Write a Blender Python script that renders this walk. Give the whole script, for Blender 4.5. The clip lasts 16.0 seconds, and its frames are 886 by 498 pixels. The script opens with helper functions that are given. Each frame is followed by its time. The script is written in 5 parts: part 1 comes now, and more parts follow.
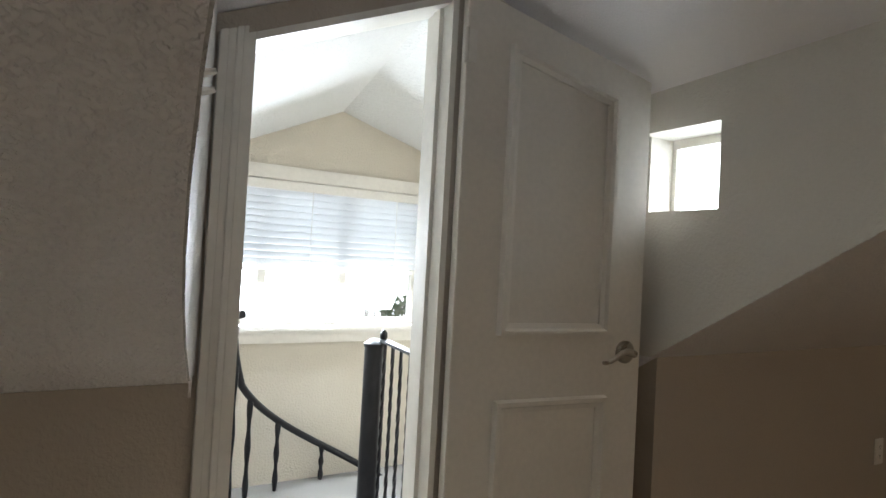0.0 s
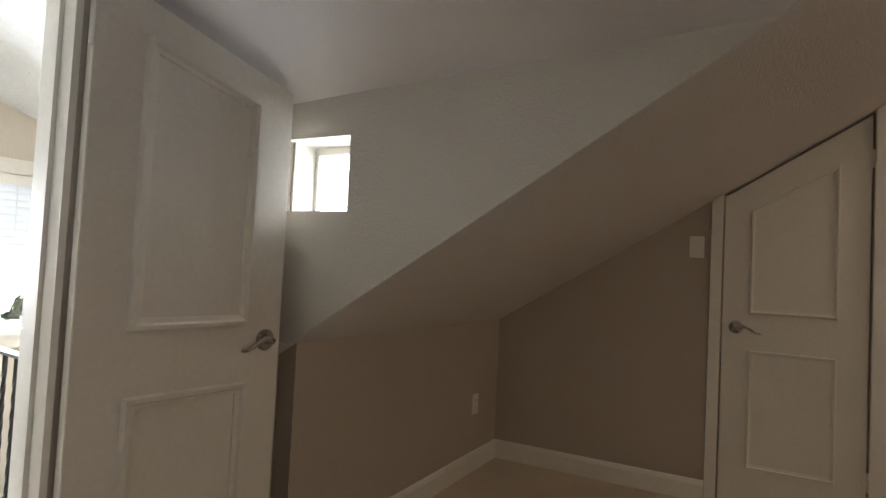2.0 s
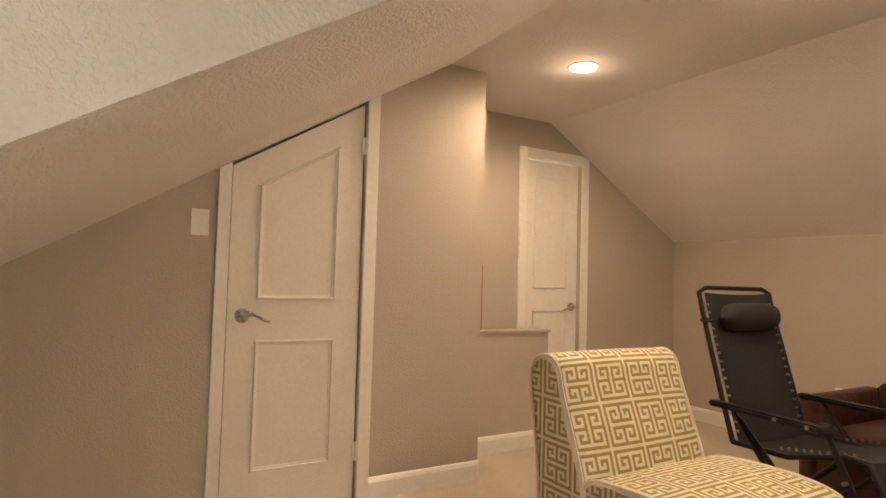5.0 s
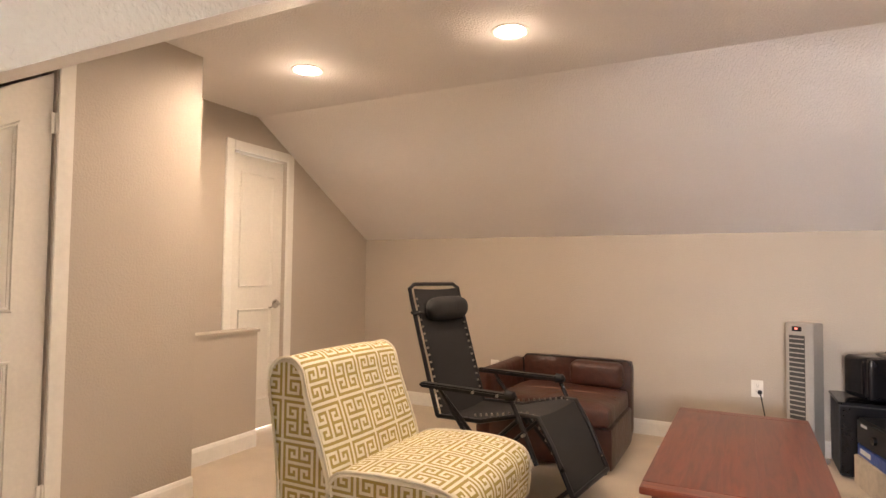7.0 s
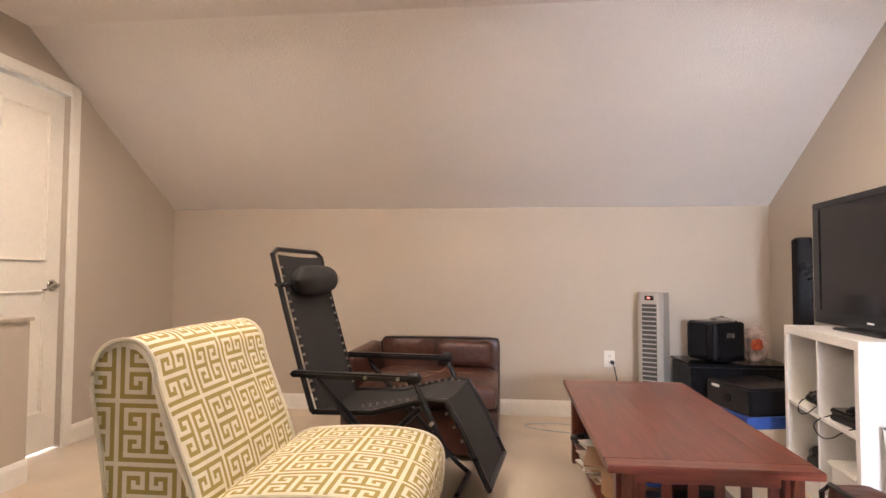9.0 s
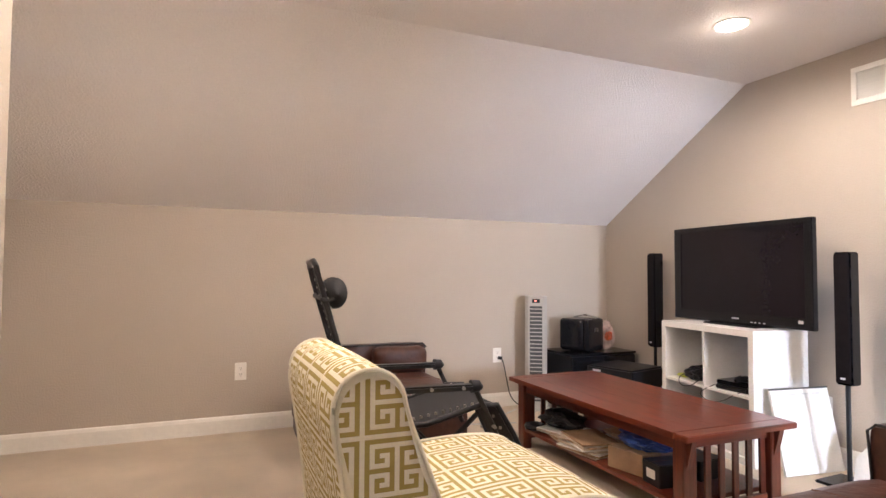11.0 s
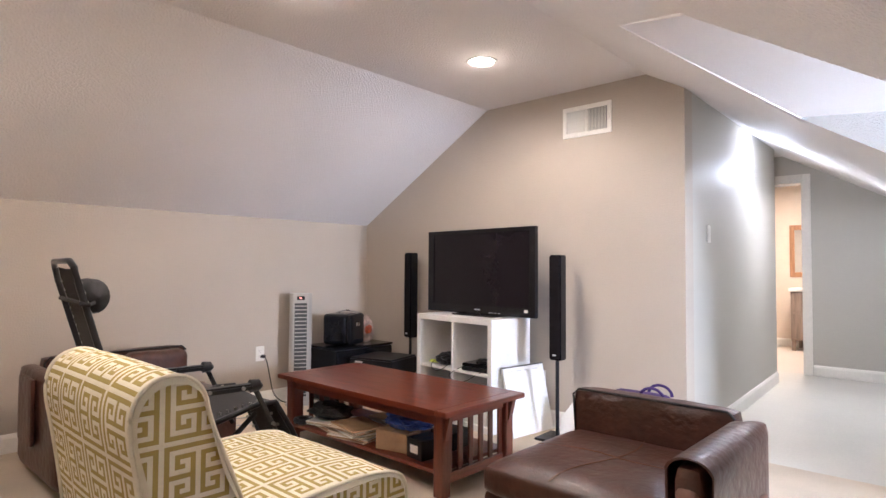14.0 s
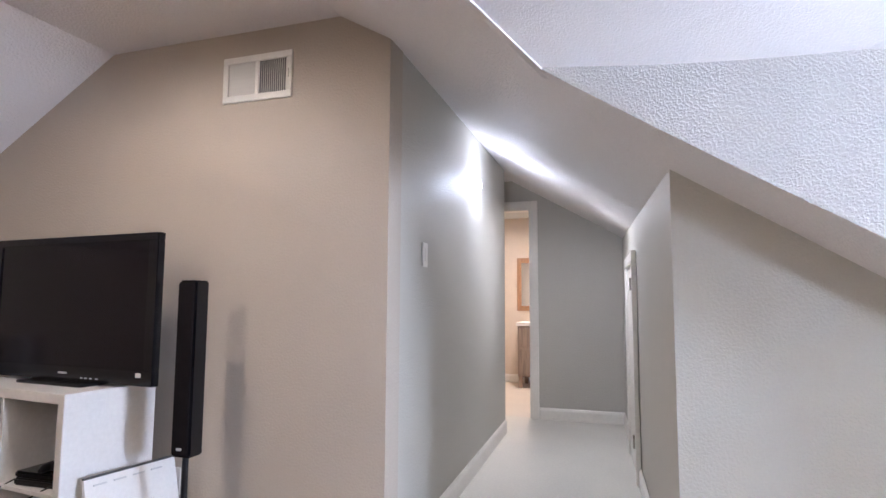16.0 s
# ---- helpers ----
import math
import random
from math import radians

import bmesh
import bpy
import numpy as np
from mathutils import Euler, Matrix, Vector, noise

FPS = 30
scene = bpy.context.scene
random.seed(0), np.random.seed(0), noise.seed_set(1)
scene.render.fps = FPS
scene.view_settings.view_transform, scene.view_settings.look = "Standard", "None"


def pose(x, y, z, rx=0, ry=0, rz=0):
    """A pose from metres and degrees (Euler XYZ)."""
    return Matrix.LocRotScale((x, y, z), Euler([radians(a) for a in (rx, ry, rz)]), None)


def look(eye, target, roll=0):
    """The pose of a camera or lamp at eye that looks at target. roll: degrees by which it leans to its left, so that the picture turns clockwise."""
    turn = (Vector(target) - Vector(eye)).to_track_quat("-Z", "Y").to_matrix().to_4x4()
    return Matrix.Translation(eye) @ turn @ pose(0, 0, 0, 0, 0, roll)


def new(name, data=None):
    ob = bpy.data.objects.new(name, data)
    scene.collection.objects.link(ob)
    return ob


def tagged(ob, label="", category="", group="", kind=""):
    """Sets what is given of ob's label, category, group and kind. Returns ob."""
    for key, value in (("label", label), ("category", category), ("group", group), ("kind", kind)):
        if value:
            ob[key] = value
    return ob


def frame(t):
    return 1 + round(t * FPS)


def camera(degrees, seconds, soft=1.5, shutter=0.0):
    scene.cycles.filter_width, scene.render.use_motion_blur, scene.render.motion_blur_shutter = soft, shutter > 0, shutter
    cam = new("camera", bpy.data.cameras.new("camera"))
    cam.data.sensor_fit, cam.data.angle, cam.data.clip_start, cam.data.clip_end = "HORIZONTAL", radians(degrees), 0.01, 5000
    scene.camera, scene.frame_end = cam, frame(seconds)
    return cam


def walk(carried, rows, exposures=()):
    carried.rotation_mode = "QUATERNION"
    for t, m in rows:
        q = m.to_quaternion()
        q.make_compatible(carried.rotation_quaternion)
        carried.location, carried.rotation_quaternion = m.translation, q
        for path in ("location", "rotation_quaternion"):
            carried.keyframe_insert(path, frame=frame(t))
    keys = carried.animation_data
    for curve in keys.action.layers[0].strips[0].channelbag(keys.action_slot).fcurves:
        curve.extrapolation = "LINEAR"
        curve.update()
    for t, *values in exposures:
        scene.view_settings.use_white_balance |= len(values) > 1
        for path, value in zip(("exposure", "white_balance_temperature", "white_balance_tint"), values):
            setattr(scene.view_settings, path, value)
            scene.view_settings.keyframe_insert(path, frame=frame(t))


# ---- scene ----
cam = camera(74.8, 16.0)
PATH = [
    (0, (0.35, 3.813, 1.126), (1.359, 5.539, 1.17), 3.1),
    (0.5, (0.309, 3.78, 1.114), (1.55, 5.348, 1.16), 3.2),
    (1, (0.315, 3.727, 1.13), (1.749, 5.121, 1.174), 3.2),
    (1.5, (0.322, 3.684, 1.12), (1.929, 4.872, 1.19), 3.0),
    (2, (0.331, 3.626, 1.133), (2.08, 4.594, 1.213), 2.9),
    (2.5, (0.388, 3.63, 1.107), (2.26, 4.329, 1.203), 2.6),
    (3, (0.569, 3.655, 1.093), (2.518, 4.095, 1.192), 2.6),
    (3.5, (0.696, 3.798, 1.167), (2.695, 3.868, 1.208), 2.1),
    (4, (0.864, 3.991, 1.117), (2.833, 3.651, 1.2), 2.0),
    (4.5, (0.987, 4.136, 1.121), (2.855, 3.426, 1.208), 2.0),
    (5, (0.987, 4.291, 1.127), (2.714, 3.287, 1.223), 1.6),
    (5.2, (0.991, 4.404, 1.125), (2.619, 3.248, 1.227), 1.6),
    (7.3, (1.217, 4.565, 1.176), (2.055, 2.75, 1.257), 0.6),
    (7.5, (1.242, 4.519, 1.17), (2.029, 2.682, 1.251), 0.6),
    (8, (1.372, 4.449, 1.13), (1.972, 2.543, 1.218), 0.6),
    (8.5, (1.527, 4.353, 1.043), (1.914, 2.392, 1.129), 0.5),
    (8.7, (1.633, 4.269, 1.001), (1.951, 2.296, 1.086), 0.4),
    (10.8, (3.194, 4.107, 1.049), (2.514, 2.228, 1.132), 0.2),
    (11, (3.298, 4.118, 1.062), (2.52, 2.278, 1.144), 0.3),
    (11.5, (3.449, 4.103, 1.066), (2.5, 2.344, 1.145), 0.2),
    (12, (3.493, 4.125, 1.078), (2.426, 2.435, 1.156), 0.3),
    (12.5, (3.506, 4.14, 1.09), (2.31, 2.538, 1.171), 0.3),
    (13, (3.525, 4.136, 1.106), (2.209, 2.632, 1.175), 0.2),
    (13.5, (3.509, 4.154, 1.092), (2.114, 2.723, 1.163), 0.3),
    (14, (3.512, 4.168, 1.088), (2.035, 2.82, 1.155), 0.3),
    (14.5, (3.406, 4.159, 1.081), (1.814, 2.951, 1.141), 0.4),
    (15, (3.06, 4.093, 1.084), (1.346, 3.065, 1.152), 0.3),
    (15.5, (2.629, 3.997, 1.098), (0.811, 3.173, 1.229), 0.3),
    (16, (2.108, 3.853, 1.096), (0.221, 3.219, 1.281), 0.3),
]
EXPOSURES = [(0, -0.72, 6250, 8), (1.5, -0.7, 6350, 9), (2.5, -0.22, 6950, 14), (3.5, 0.35, 8100, 18), (5, 1.16, 7700, 19), (8, 1.68, 6500, 19), (12, 1.86, 5700, 17), (14.5, 1.5, 5500, 17), (16, 1.03, 5450, 18)]
walk(cam, [(t, look(eye, target, roll)) for t, eye, target, roll in PATH], EXPOSURES)

# ---- light and world ----
world = bpy.data.worlds.new("sky")
scene.world = world
world.use_nodes = True
wn = world.node_tree.nodes
sky = wn.new("ShaderNodeTexSky")
sky.sky_type = "NISHITA"
sky.sun_disc = False
sky.sun_elevation, sky.sun_rotation = radians(49), radians(151)
sky.air_density, sky.dust_density = 1.0, 2.5
world.node_tree.links.new(sky.outputs[0], wn["Background"].inputs[0])
wn["Background"].inputs[1].default_value = 0.15


def lamp(name, kind, m, power, color, size=0.1, size_y=0.0, angle=None):
    data = bpy.data.lights.new(name, kind)
    data.energy, data.color = power, color
    if kind == "AREA":
        data.shape = "RECTANGLE" if size_y else "DISK"
        data.size = size
        if size_y:
            data.size_y = size_y
    elif kind == "SPOT":
        data.shadow_soft_size, data.spot_size, data.spot_blend = size, radians(179), 0.55
    elif kind == "SUN":
        data.angle = radians(angle)
    else:
        data.shadow_soft_size = size
    ob = new(name, data)
    ob.matrix_world = m
    return ob


lamp("sun", "SUN", look((5, -9, 12), (0, 0, 0)), 4.0, (1.0, 0.96, 0.9), angle=10)
SKYGLOW = 9.0
WARM, COOL = (1.0, 0.80, 0.58), (0.86, 0.93, 1.0)
for lx, watts in ((0.86, 10.5), (2.13, 13), (3.345, 15)):
    lamp("recessed_lens", "POINT", pose(lx, 2.05, 2.20), watts * 0.035, WARM, 0.05)
    lamp("recessed_lamp", "SPOT", pose(lx, 2.05, 2.28), watts * 1.35, WARM, 0.06)
lamp("hall_sconce_lamp", "POINT", pose(-1.65, 2.94, 1.90), 4.2, (0.95, 0.98, 1.0), 0.04)
# Unseen fill light added to brighten the hall by its door; no fixture there.
lamp("hall_door_fill", "AREA", look((-2.2, 3.42, 1.82), (-2.2, 3.2, 0)), 5, (1.0, 0.95, 0.88), 0.2)
lamp("bath_lamp", "AREA", pose(-4.8, 2.7, 2.2), 26, (1.0, 0.80, 0.6), 0.4)
lamp("stair_window_sky", "AREA", look((1.25, 6.80, 1.10), (1.25, 4.0, -1.0)), 150, COOL, 1.25, 0.7)
lamp("small_window_sky", "AREA", look((2.10, 5.02, 1.47), (0.9, 4.5, 1.2)), 13, COOL, 0.34, 0.3)

# ---- materials ----


def mat(name, color, rough=0.6, metal=0.0, var=0.06, scale=6.0, bump=0.0, bscale=60.0, fine=0.03, coat=0.0, spec=0.5, kind="noise"):
    m = bpy.data.materials.new(name)
    m.use_nodes = True
    nt = m.node_tree
    n, l = nt.nodes, nt.links
    b = n["Principled BSDF"]
    tc = n.new("ShaderNodeTexCoord")
    n1 = n.new("ShaderNodeTexNoise")
    n1.inputs["Scale"].default_value, n1.inputs["Detail"].default_value = scale, 5
    n2 = n.new("ShaderNodeTexNoise")
    n2.inputs["Scale"].default_value, n2.inputs["Detail"].default_value = bscale, 3
    l.new(tc.outputs["Object"], n1.inputs["Vector"])
    l.new(tc.outputs["Object"], n2.inputs["Vector"])
    mr = n.new("ShaderNodeMapRange")
    mr.inputs[1].default_value, mr.inputs[2].default_value = 0.3, 0.7
    mr.inputs[3].default_value, mr.inputs[4].default_value = 1 - var, 1 + var
    l.new(n1.outputs[0], mr.inputs[0])
    mr2 = n.new("ShaderNodeMapRange")
    mr2.inputs[1].default_value, mr2.inputs[2].default_value = 0.3, 0.7
    mr2.inputs[3].default_value, mr2.inputs[4].default_value = 1 - fine, 1 + fine
    l.new(n2.outputs[0], mr2.inputs[0])
    mul = n.new("ShaderNodeMath")
    mul.operation = "MULTIPLY"
    l.new(mr.outputs[0], mul.inputs[0])
    l.new(mr2.outputs[0], mul.inputs[1])
    sc = n.new("ShaderNodeVectorMath")
    sc.operation = "SCALE"
    sc.inputs[0].default_value = color
    l.new(mul.outputs[0], sc.inputs["Scale"])
    l.new(sc.outputs[0], b.inputs["Base Color"])
    b.inputs["Roughness"].default_value, b.inputs["Metallic"].default_value = rough, metal
    b.inputs["Coat Weight"].default_value = coat
    b.inputs["Specular IOR Level"].default_value = spec
    rr = n.new("ShaderNodeMapRange")
    rr.inputs[3].default_value, rr.inputs[4].default_value = max(0.02, rough - 0.08), min(1, rough + 0.08)
    l.new(n1.outputs[0], rr.inputs[0])
    l.new(rr.outputs[0], b.inputs["Roughness"])
    if bump:
        bp = n.new("ShaderNodeBump")
        bp.inputs["Strength"].default_value, bp.inputs["Distance"].default_value = 1.0, bump
        src = n2.outputs[0]
        if kind == "peel":
            v = n.new("ShaderNodeTexNoise")
            v.inputs["Scale"].default_value, v.inputs["Detail"].default_value = bscale * 0.9, 2
            l.new(tc.outputs["Object"], v.inputs["Vector"])
            ramp = n.new("ShaderNodeMapRange")
            ramp.interpolation_type = "SMOOTHSTEP"
            ramp.inputs[1].default_value, ramp.inputs[2].default_value = 0.42, 0.62
            l.new(v.outputs[0], ramp.inputs[0])
            add = n.new("ShaderNodeMath")
            add.operation = "MULTIPLY_ADD"
            add.inputs[1].default_value = 0.35
            l.new(n2.outputs[0], add.inputs[0])
            l.new(ramp.outputs[0], add.inputs[2])
            src = add.outputs[0]
        l.new(src, bp.inputs["Height"])
        l.new(bp.outputs[0], b.inputs["Normal"])
    return m


def wood(name, dark, light, axis=1, rough=0.3, coat=0.4, scale=3.0):
    m = bpy.data.materials.new(name)
    m.use_nodes = True
    n, l = m.node_tree.nodes, m.node_tree.links
    b = n["Principled BSDF"]
    tc, mp = n.new("ShaderNodeTexCoord"), n.new("ShaderNodeMapping")
    s = [14.0, 14.0, 14.0]
    s[axis] = 1.2
    mp.inputs["Scale"].default_value = s
    l.new(tc.outputs["Object"], mp.inputs[0])
    n1, n2 = n.new("ShaderNodeTexNoise"), n.new("ShaderNodeTexNoise")
    n1.inputs["Scale"].default_value, n1.inputs["Detail"].default_value, n1.inputs["Distortion"].default_value = scale, 6, 0.8
    n2.inputs["Scale"].default_value, n2.inputs["Detail"].default_value = scale * 9, 4
    l.new(mp.outputs[0], n1.inputs[0])
    l.new(mp.outputs[0], n2.inputs[0])
    mx = n.new("ShaderNodeMix")
    mx.data_type = "RGBA"
    ad = n.new("ShaderNodeMath")
    ad.operation = "MULTIPLY_ADD"
    ad.inputs[1].default_value = 0.35
    l.new(n2.outputs[0], ad.inputs[0])
    sh = n.new("ShaderNodeMapRange")
    sh.inputs[1].default_value, sh.inputs[2].default_value, sh.inputs[3].default_value, sh.inputs[4].default_value = 0.3, 0.7, -0.15, 0.85
    l.new(n1.outputs[0], sh.inputs[0])
    l.new(sh.outputs[0], ad.inputs[2])
    l.new(ad.outputs[0], mx.inputs[0])
    mx.inputs[6].default_value, mx.inputs[7].default_value = (*dark, 1), (*light, 1)
    l.new(mx.outputs[2], b.inputs["Base Color"])
    b.inputs["Roughness"].default_value, b.inputs["Coat Weight"].default_value, b.inputs["Coat Roughness"].default_value = rough, coat, 0.15
    bp = n.new("ShaderNodeBump")
    bp.inputs["Distance"].default_value, bp.inputs["Strength"].default_value = 0.0006, 0.6
    l.new(n2.outputs[0], bp.inputs["Height"])
    l.new(bp.outputs[0], b.inputs["Normal"])
    return m


def glow(name, color, strength):
    m = bpy.data.materials.new(name)
    m.use_nodes = True
    b = m.node_tree.nodes["Principled BSDF"]
    b.inputs["Base Color"].default_value = (0.8, 0.8, 0.8, 1)
    b.inputs["Emission Color"].default_value, b.inputs["Emission Strength"].default_value = (*color, 1), strength
    return m


def glass(name):
    m = bpy.data.materials.new(name)
    m.use_nodes = True
    b = m.node_tree.nodes["Principled BSDF"]
    b.inputs["Base Color"].default_value = (0.96, 0.98, 0.98, 1)
    b.inputs["Roughness"].default_value, b.inputs["Transmission Weight"].default_value, b.inputs["IOR"].default_value = 0.02, 1.0, 1.45
    return m


WALL = mat("taupe_wall_paint", (0.465, 0.405, 0.335), 0.55, var=0.03, scale=1.5, bump=0.0005, bscale=110, fine=0.015, kind="peel")
HALLPAINT = mat("sage_grey_hall_paint", (0.48, 0.46, 0.41), 0.55, var=0.03, scale=1.5, bump=0.0006, bscale=110, fine=0.015, kind="peel")
STAIRPAINT = mat("cream_stair_paint", (0.62, 0.57, 0.48), 0.6, var=0.03, scale=1.5, bump=0.001, bscale=110, fine=0.015, kind="peel")
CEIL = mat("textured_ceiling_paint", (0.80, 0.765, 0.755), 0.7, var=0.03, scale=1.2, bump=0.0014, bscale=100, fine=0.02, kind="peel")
NSLOPE = mat("knockdown_slope_paint", (0.80, 0.765, 0.75), 0.65, var=0.03, scale=1.2, bump=0.0026, bscale=115, fine=0.025, kind="peel")
# East cheek colour lightened to make up for daylight the dormer lacks.
CHEEKE = mat("smooth_cheek_paint_lightened", (0.64, 0.605, 0.54), 0.55, var=0.03, scale=1.2, bump=0.0006, bscale=110, fine=0.015, kind="peel")
# West cheek colour darkened to offset the strong stair window light on it.
CHEEK = mat("knockdown_cheek_paint_darkened", (0.47, 0.45, 0.425), 0.65, var=0.03, scale=1.2, bump=0.0015, bscale=150, fine=0.02, kind="peel")
DORMERCEIL = mat("textured_dormer_paint", (0.80, 0.775, 0.77), 0.7, var=0.03, scale=1.2, bump=0.0004, bscale=150, fine=0.012, kind="peel")
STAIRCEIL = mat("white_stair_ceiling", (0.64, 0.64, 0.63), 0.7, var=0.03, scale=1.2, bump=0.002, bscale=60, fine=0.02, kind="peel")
TRIM = mat("white_trim_paint", (0.78, 0.755, 0.70), 0.35, var=0.03, scale=4, bump=0.0002, bscale=40)
DOORPAINT = mat("off_white_door_paint", (0.74, 0.705, 0.64), 0.38, var=0.03, scale=3, bump=0.0002, bscale=60)
CARPET = mat("beige_carpet", (0.64, 0.545, 0.43), 0.95, var=0.10, scale=2.5, bump=0.006, bscale=230, fine=0.16, spec=0.1)
HALLFLOOR = mat("pale_hall_floor", (0.62, 0.60, 0.54), 0.5, var=0.05, scale=2.0, bump=0.0006, bscale=60, fine=0.04)
GREYFLOOR = mat("grey_landing_carpet", (0.22, 0.21, 0.20), 0.9, var=0.08, scale=5, bump=0.003, bscale=200, fine=0.1)
BATHTILE = mat("warm_bath_tile", (0.62, 0.55, 0.47), 0.35, var=0.06, scale=3)
IRON = mat("black_wrought_iron", (0.022, 0.022, 0.025), 0.38, metal=0.6, var=0.2, scale=10, bump=0.0004, bscale=80)
NICKEL = mat("brushed_nickel", (0.42, 0.39, 0.35), 0.28, metal=1.0, var=0.08, scale=20)
PLASTIC = mat("white_plastic", (0.80, 0.78, 0.73), 0.35, var=0.02)
BLACKPL = mat("black_plastic", (0.010, 0.010, 0.012), 0.38, spec=0.3, var=0.15, scale=8)
SCREEN = mat("dark_tv_screen", (0.008, 0.006, 0.009), 0.12, spec=0.22, var=0.1, scale=2)
GLOSSBLACK = mat("gloss_black_bezel", (0.008, 0.008, 0.010), 0.16, spec=0.3, var=0.1, scale=5)
SPEAKERCLOTH = mat("black_speaker_cloth", (0.010, 0.008, 0.009), 0.9, spec=0.1, var=0.2, scale=20, bump=0.001, bscale=400, fine=0.2)
LAMINATE = mat("white_laminate", (0.80, 0.785, 0.76), 0.32, var=0.02, scale=3)
LEATHER = mat("dark_brown_leather", (0.056, 0.018, 0.011), 0.40, var=0.30, scale=7, bump=0.005, bscale=26, fine=0.2, coat=0.05)
LEATHER2 = mat("worn_brown_suede_pocket", (0.20, 0.105, 0.08), 0.7, var=0.2, scale=9, bump=0.001, bscale=90)
SLING = mat("black_mesh_fabric", (0.018, 0.017, 0.018), 0.75, var=0.2, scale=14, bump=0.0008, bscale=420, fine=0.25)
STEEL = mat("black_tube_steel", (0.02, 0.02, 0.022), 0.3, metal=0.4, var=0.15, scale=12)
CREAM = mat("cream_woven_fabric", (0.74, 0.69, 0.55), 0.85, var=0.06, scale=12, bump=0.0012, bscale=500, fine=0.08)
OLIVE = mat("olive_gold_woven_fabric", (0.36, 0.275, 0.075), 0.85, var=0.08, scale=12, bump=0.0012, bscale=500, fine=0.1)
CHERRY = wood("cherry_wood_y", (0.07, 0.010, 0.004), (0.165, 0.030, 0.011), 1, 0.3, 0.2)
CHERRYZ = wood("cherry_wood_z", (0.065, 0.011, 0.006), (0.15, 0.032, 0.014), 2)
CHERRYX = wood("cherry_wood_x", (0.10, 0.018, 0.009), (0.22, 0.05, 0.022), 0)
GREYWOOD = wood("grey_brown_vanity_wood", (0.16, 0.115, 0.09), (0.30, 0.23, 0.18), 2, rough=0.5, coat=0.0)
BROWNWOOD = wood("brown_frame_wood", (0.22, 0.11, 0.05), (0.36, 0.19, 0.09), 2, rough=0.5, coat=0.0)
SILVER = mat("silver_grey_plastic", (0.45, 0.43, 0.40), 0.35, metal=0.2, var=0.05)
DARKGRILLE = mat("dark_grey_grille", (0.06, 0.06, 0.06), 0.5, var=0.1)
PAPER = mat("old_paper", (0.52, 0.44, 0.34), 0.8, var=0.15, scale=20)
CARD = mat("brown_cardboard", (0.36, 0.23, 0.13), 0.8, var=0.1, scale=15)
BLUE = mat("blue_plastic_film", (0.03, 0.075, 0.30), 0.35, var=0.3, scale=14, bump=0.004, bscale=30)
RED = mat("orange_red_wrapper", (0.55, 0.10, 0.04), 0.4, var=0.4, scale=30)
PURPLE = mat("purple_bag_fabric", (0.04, 0.013, 0.14), 0.6, var=0.2, scale=20, bump=0.001, bscale=100)
YELLOW = mat("yellow_green_plastic", (0.55, 0.60, 0.05), 0.5)
MIRROR = mat("mirror_silver", (0.9, 0.9, 0.9), 0.03, metal=1.0, var=0.0, fine=0.0)
BARK = mat("grey_brown_bark", (0.16, 0.13, 0.11), 0.9, var=0.2, scale=8, bump=0.01, bscale=30)
GRASS = mat("winter_ground", (0.20, 0.19, 0.13), 0.95, var=0.3, scale=0.3)
BLIND = mat("white_blind_slat", (0.82, 0.82, 0.82), 0.5, var=0.02)
bt = BLIND.node_tree
tl, mx = bt.nodes.new("ShaderNodeBsdfTranslucent"), bt.nodes.new("ShaderNodeMixShader")
tl.inputs[0].default_value, mx.inputs[0].default_value = (0.9, 0.93, 0.97, 1), 0.5
bt.links.new(bt.nodes["Principled BSDF"].outputs[0], mx.inputs[1])
bt.links.new(tl.outputs[0], mx.inputs[2])
bt.links.new(mx.outputs[0], bt.nodes["Material Output"].inputs[0])
LEAF = mat("evergreen_leaf", (0.07, 0.10, 0.04), 0.7, var=0.3, scale=4)
GLASS = glass("window_glass")
BULB = glow("warm_lamp_glow", (1.0, 0.86, 0.66), 40)
SCONCE = glow("cool_lamp_glow", (0.97, 0.98, 1.0), 16)
LED = glow("red_display_glow", (1.0, 0.08, 0.03), 1.5)
GREENMARK = mat("pale_grey_mark", (0.6, 0.6, 0.6), 0.5)

# ---- mesh helpers ----


def link(name, bm, material, parent=None, label="", smooth=False):
    me = bpy.data.meshes.new(name)
    bmesh.ops.recalc_face_normals(bm, faces=bm.faces)
    bm.to_mesh(me)
    bm.free()
    for x in material if isinstance(material, (list, tuple)) else (material,):
        me.materials.append(x)
    if smooth:
        for p in me.polygons:
            p.use_smooth = True
        me.set_sharp_from_angle(angle=radians(40))
    ob = new(name, me)
    ob.parent = parent
    if label:
        ob["label"] = label
    return ob


def part(name, bm, material, parent, label="", smooth=False):
    return link(name, bm, material, parent, label, smooth)


def thing(name, m, label, category, group=""):
    e = new(name)
    e.empty_display_size = 0.1
    e.matrix_basis = m
    return tagged(e, label, category, group)


def struct(name, bm, material, label, category, smooth=False):
    return tagged(link(name, bm, material, None, "", smooth), label, category, "", "structure")


def bev(bm, verts, r, seg=2):
    if r:
        edges = list({e for v in verts for e in v.link_edges})
        bmesh.ops.bevel(bm, geom=edges, offset=r, segments=seg, affect="EDGES", clamp_overlap=True)


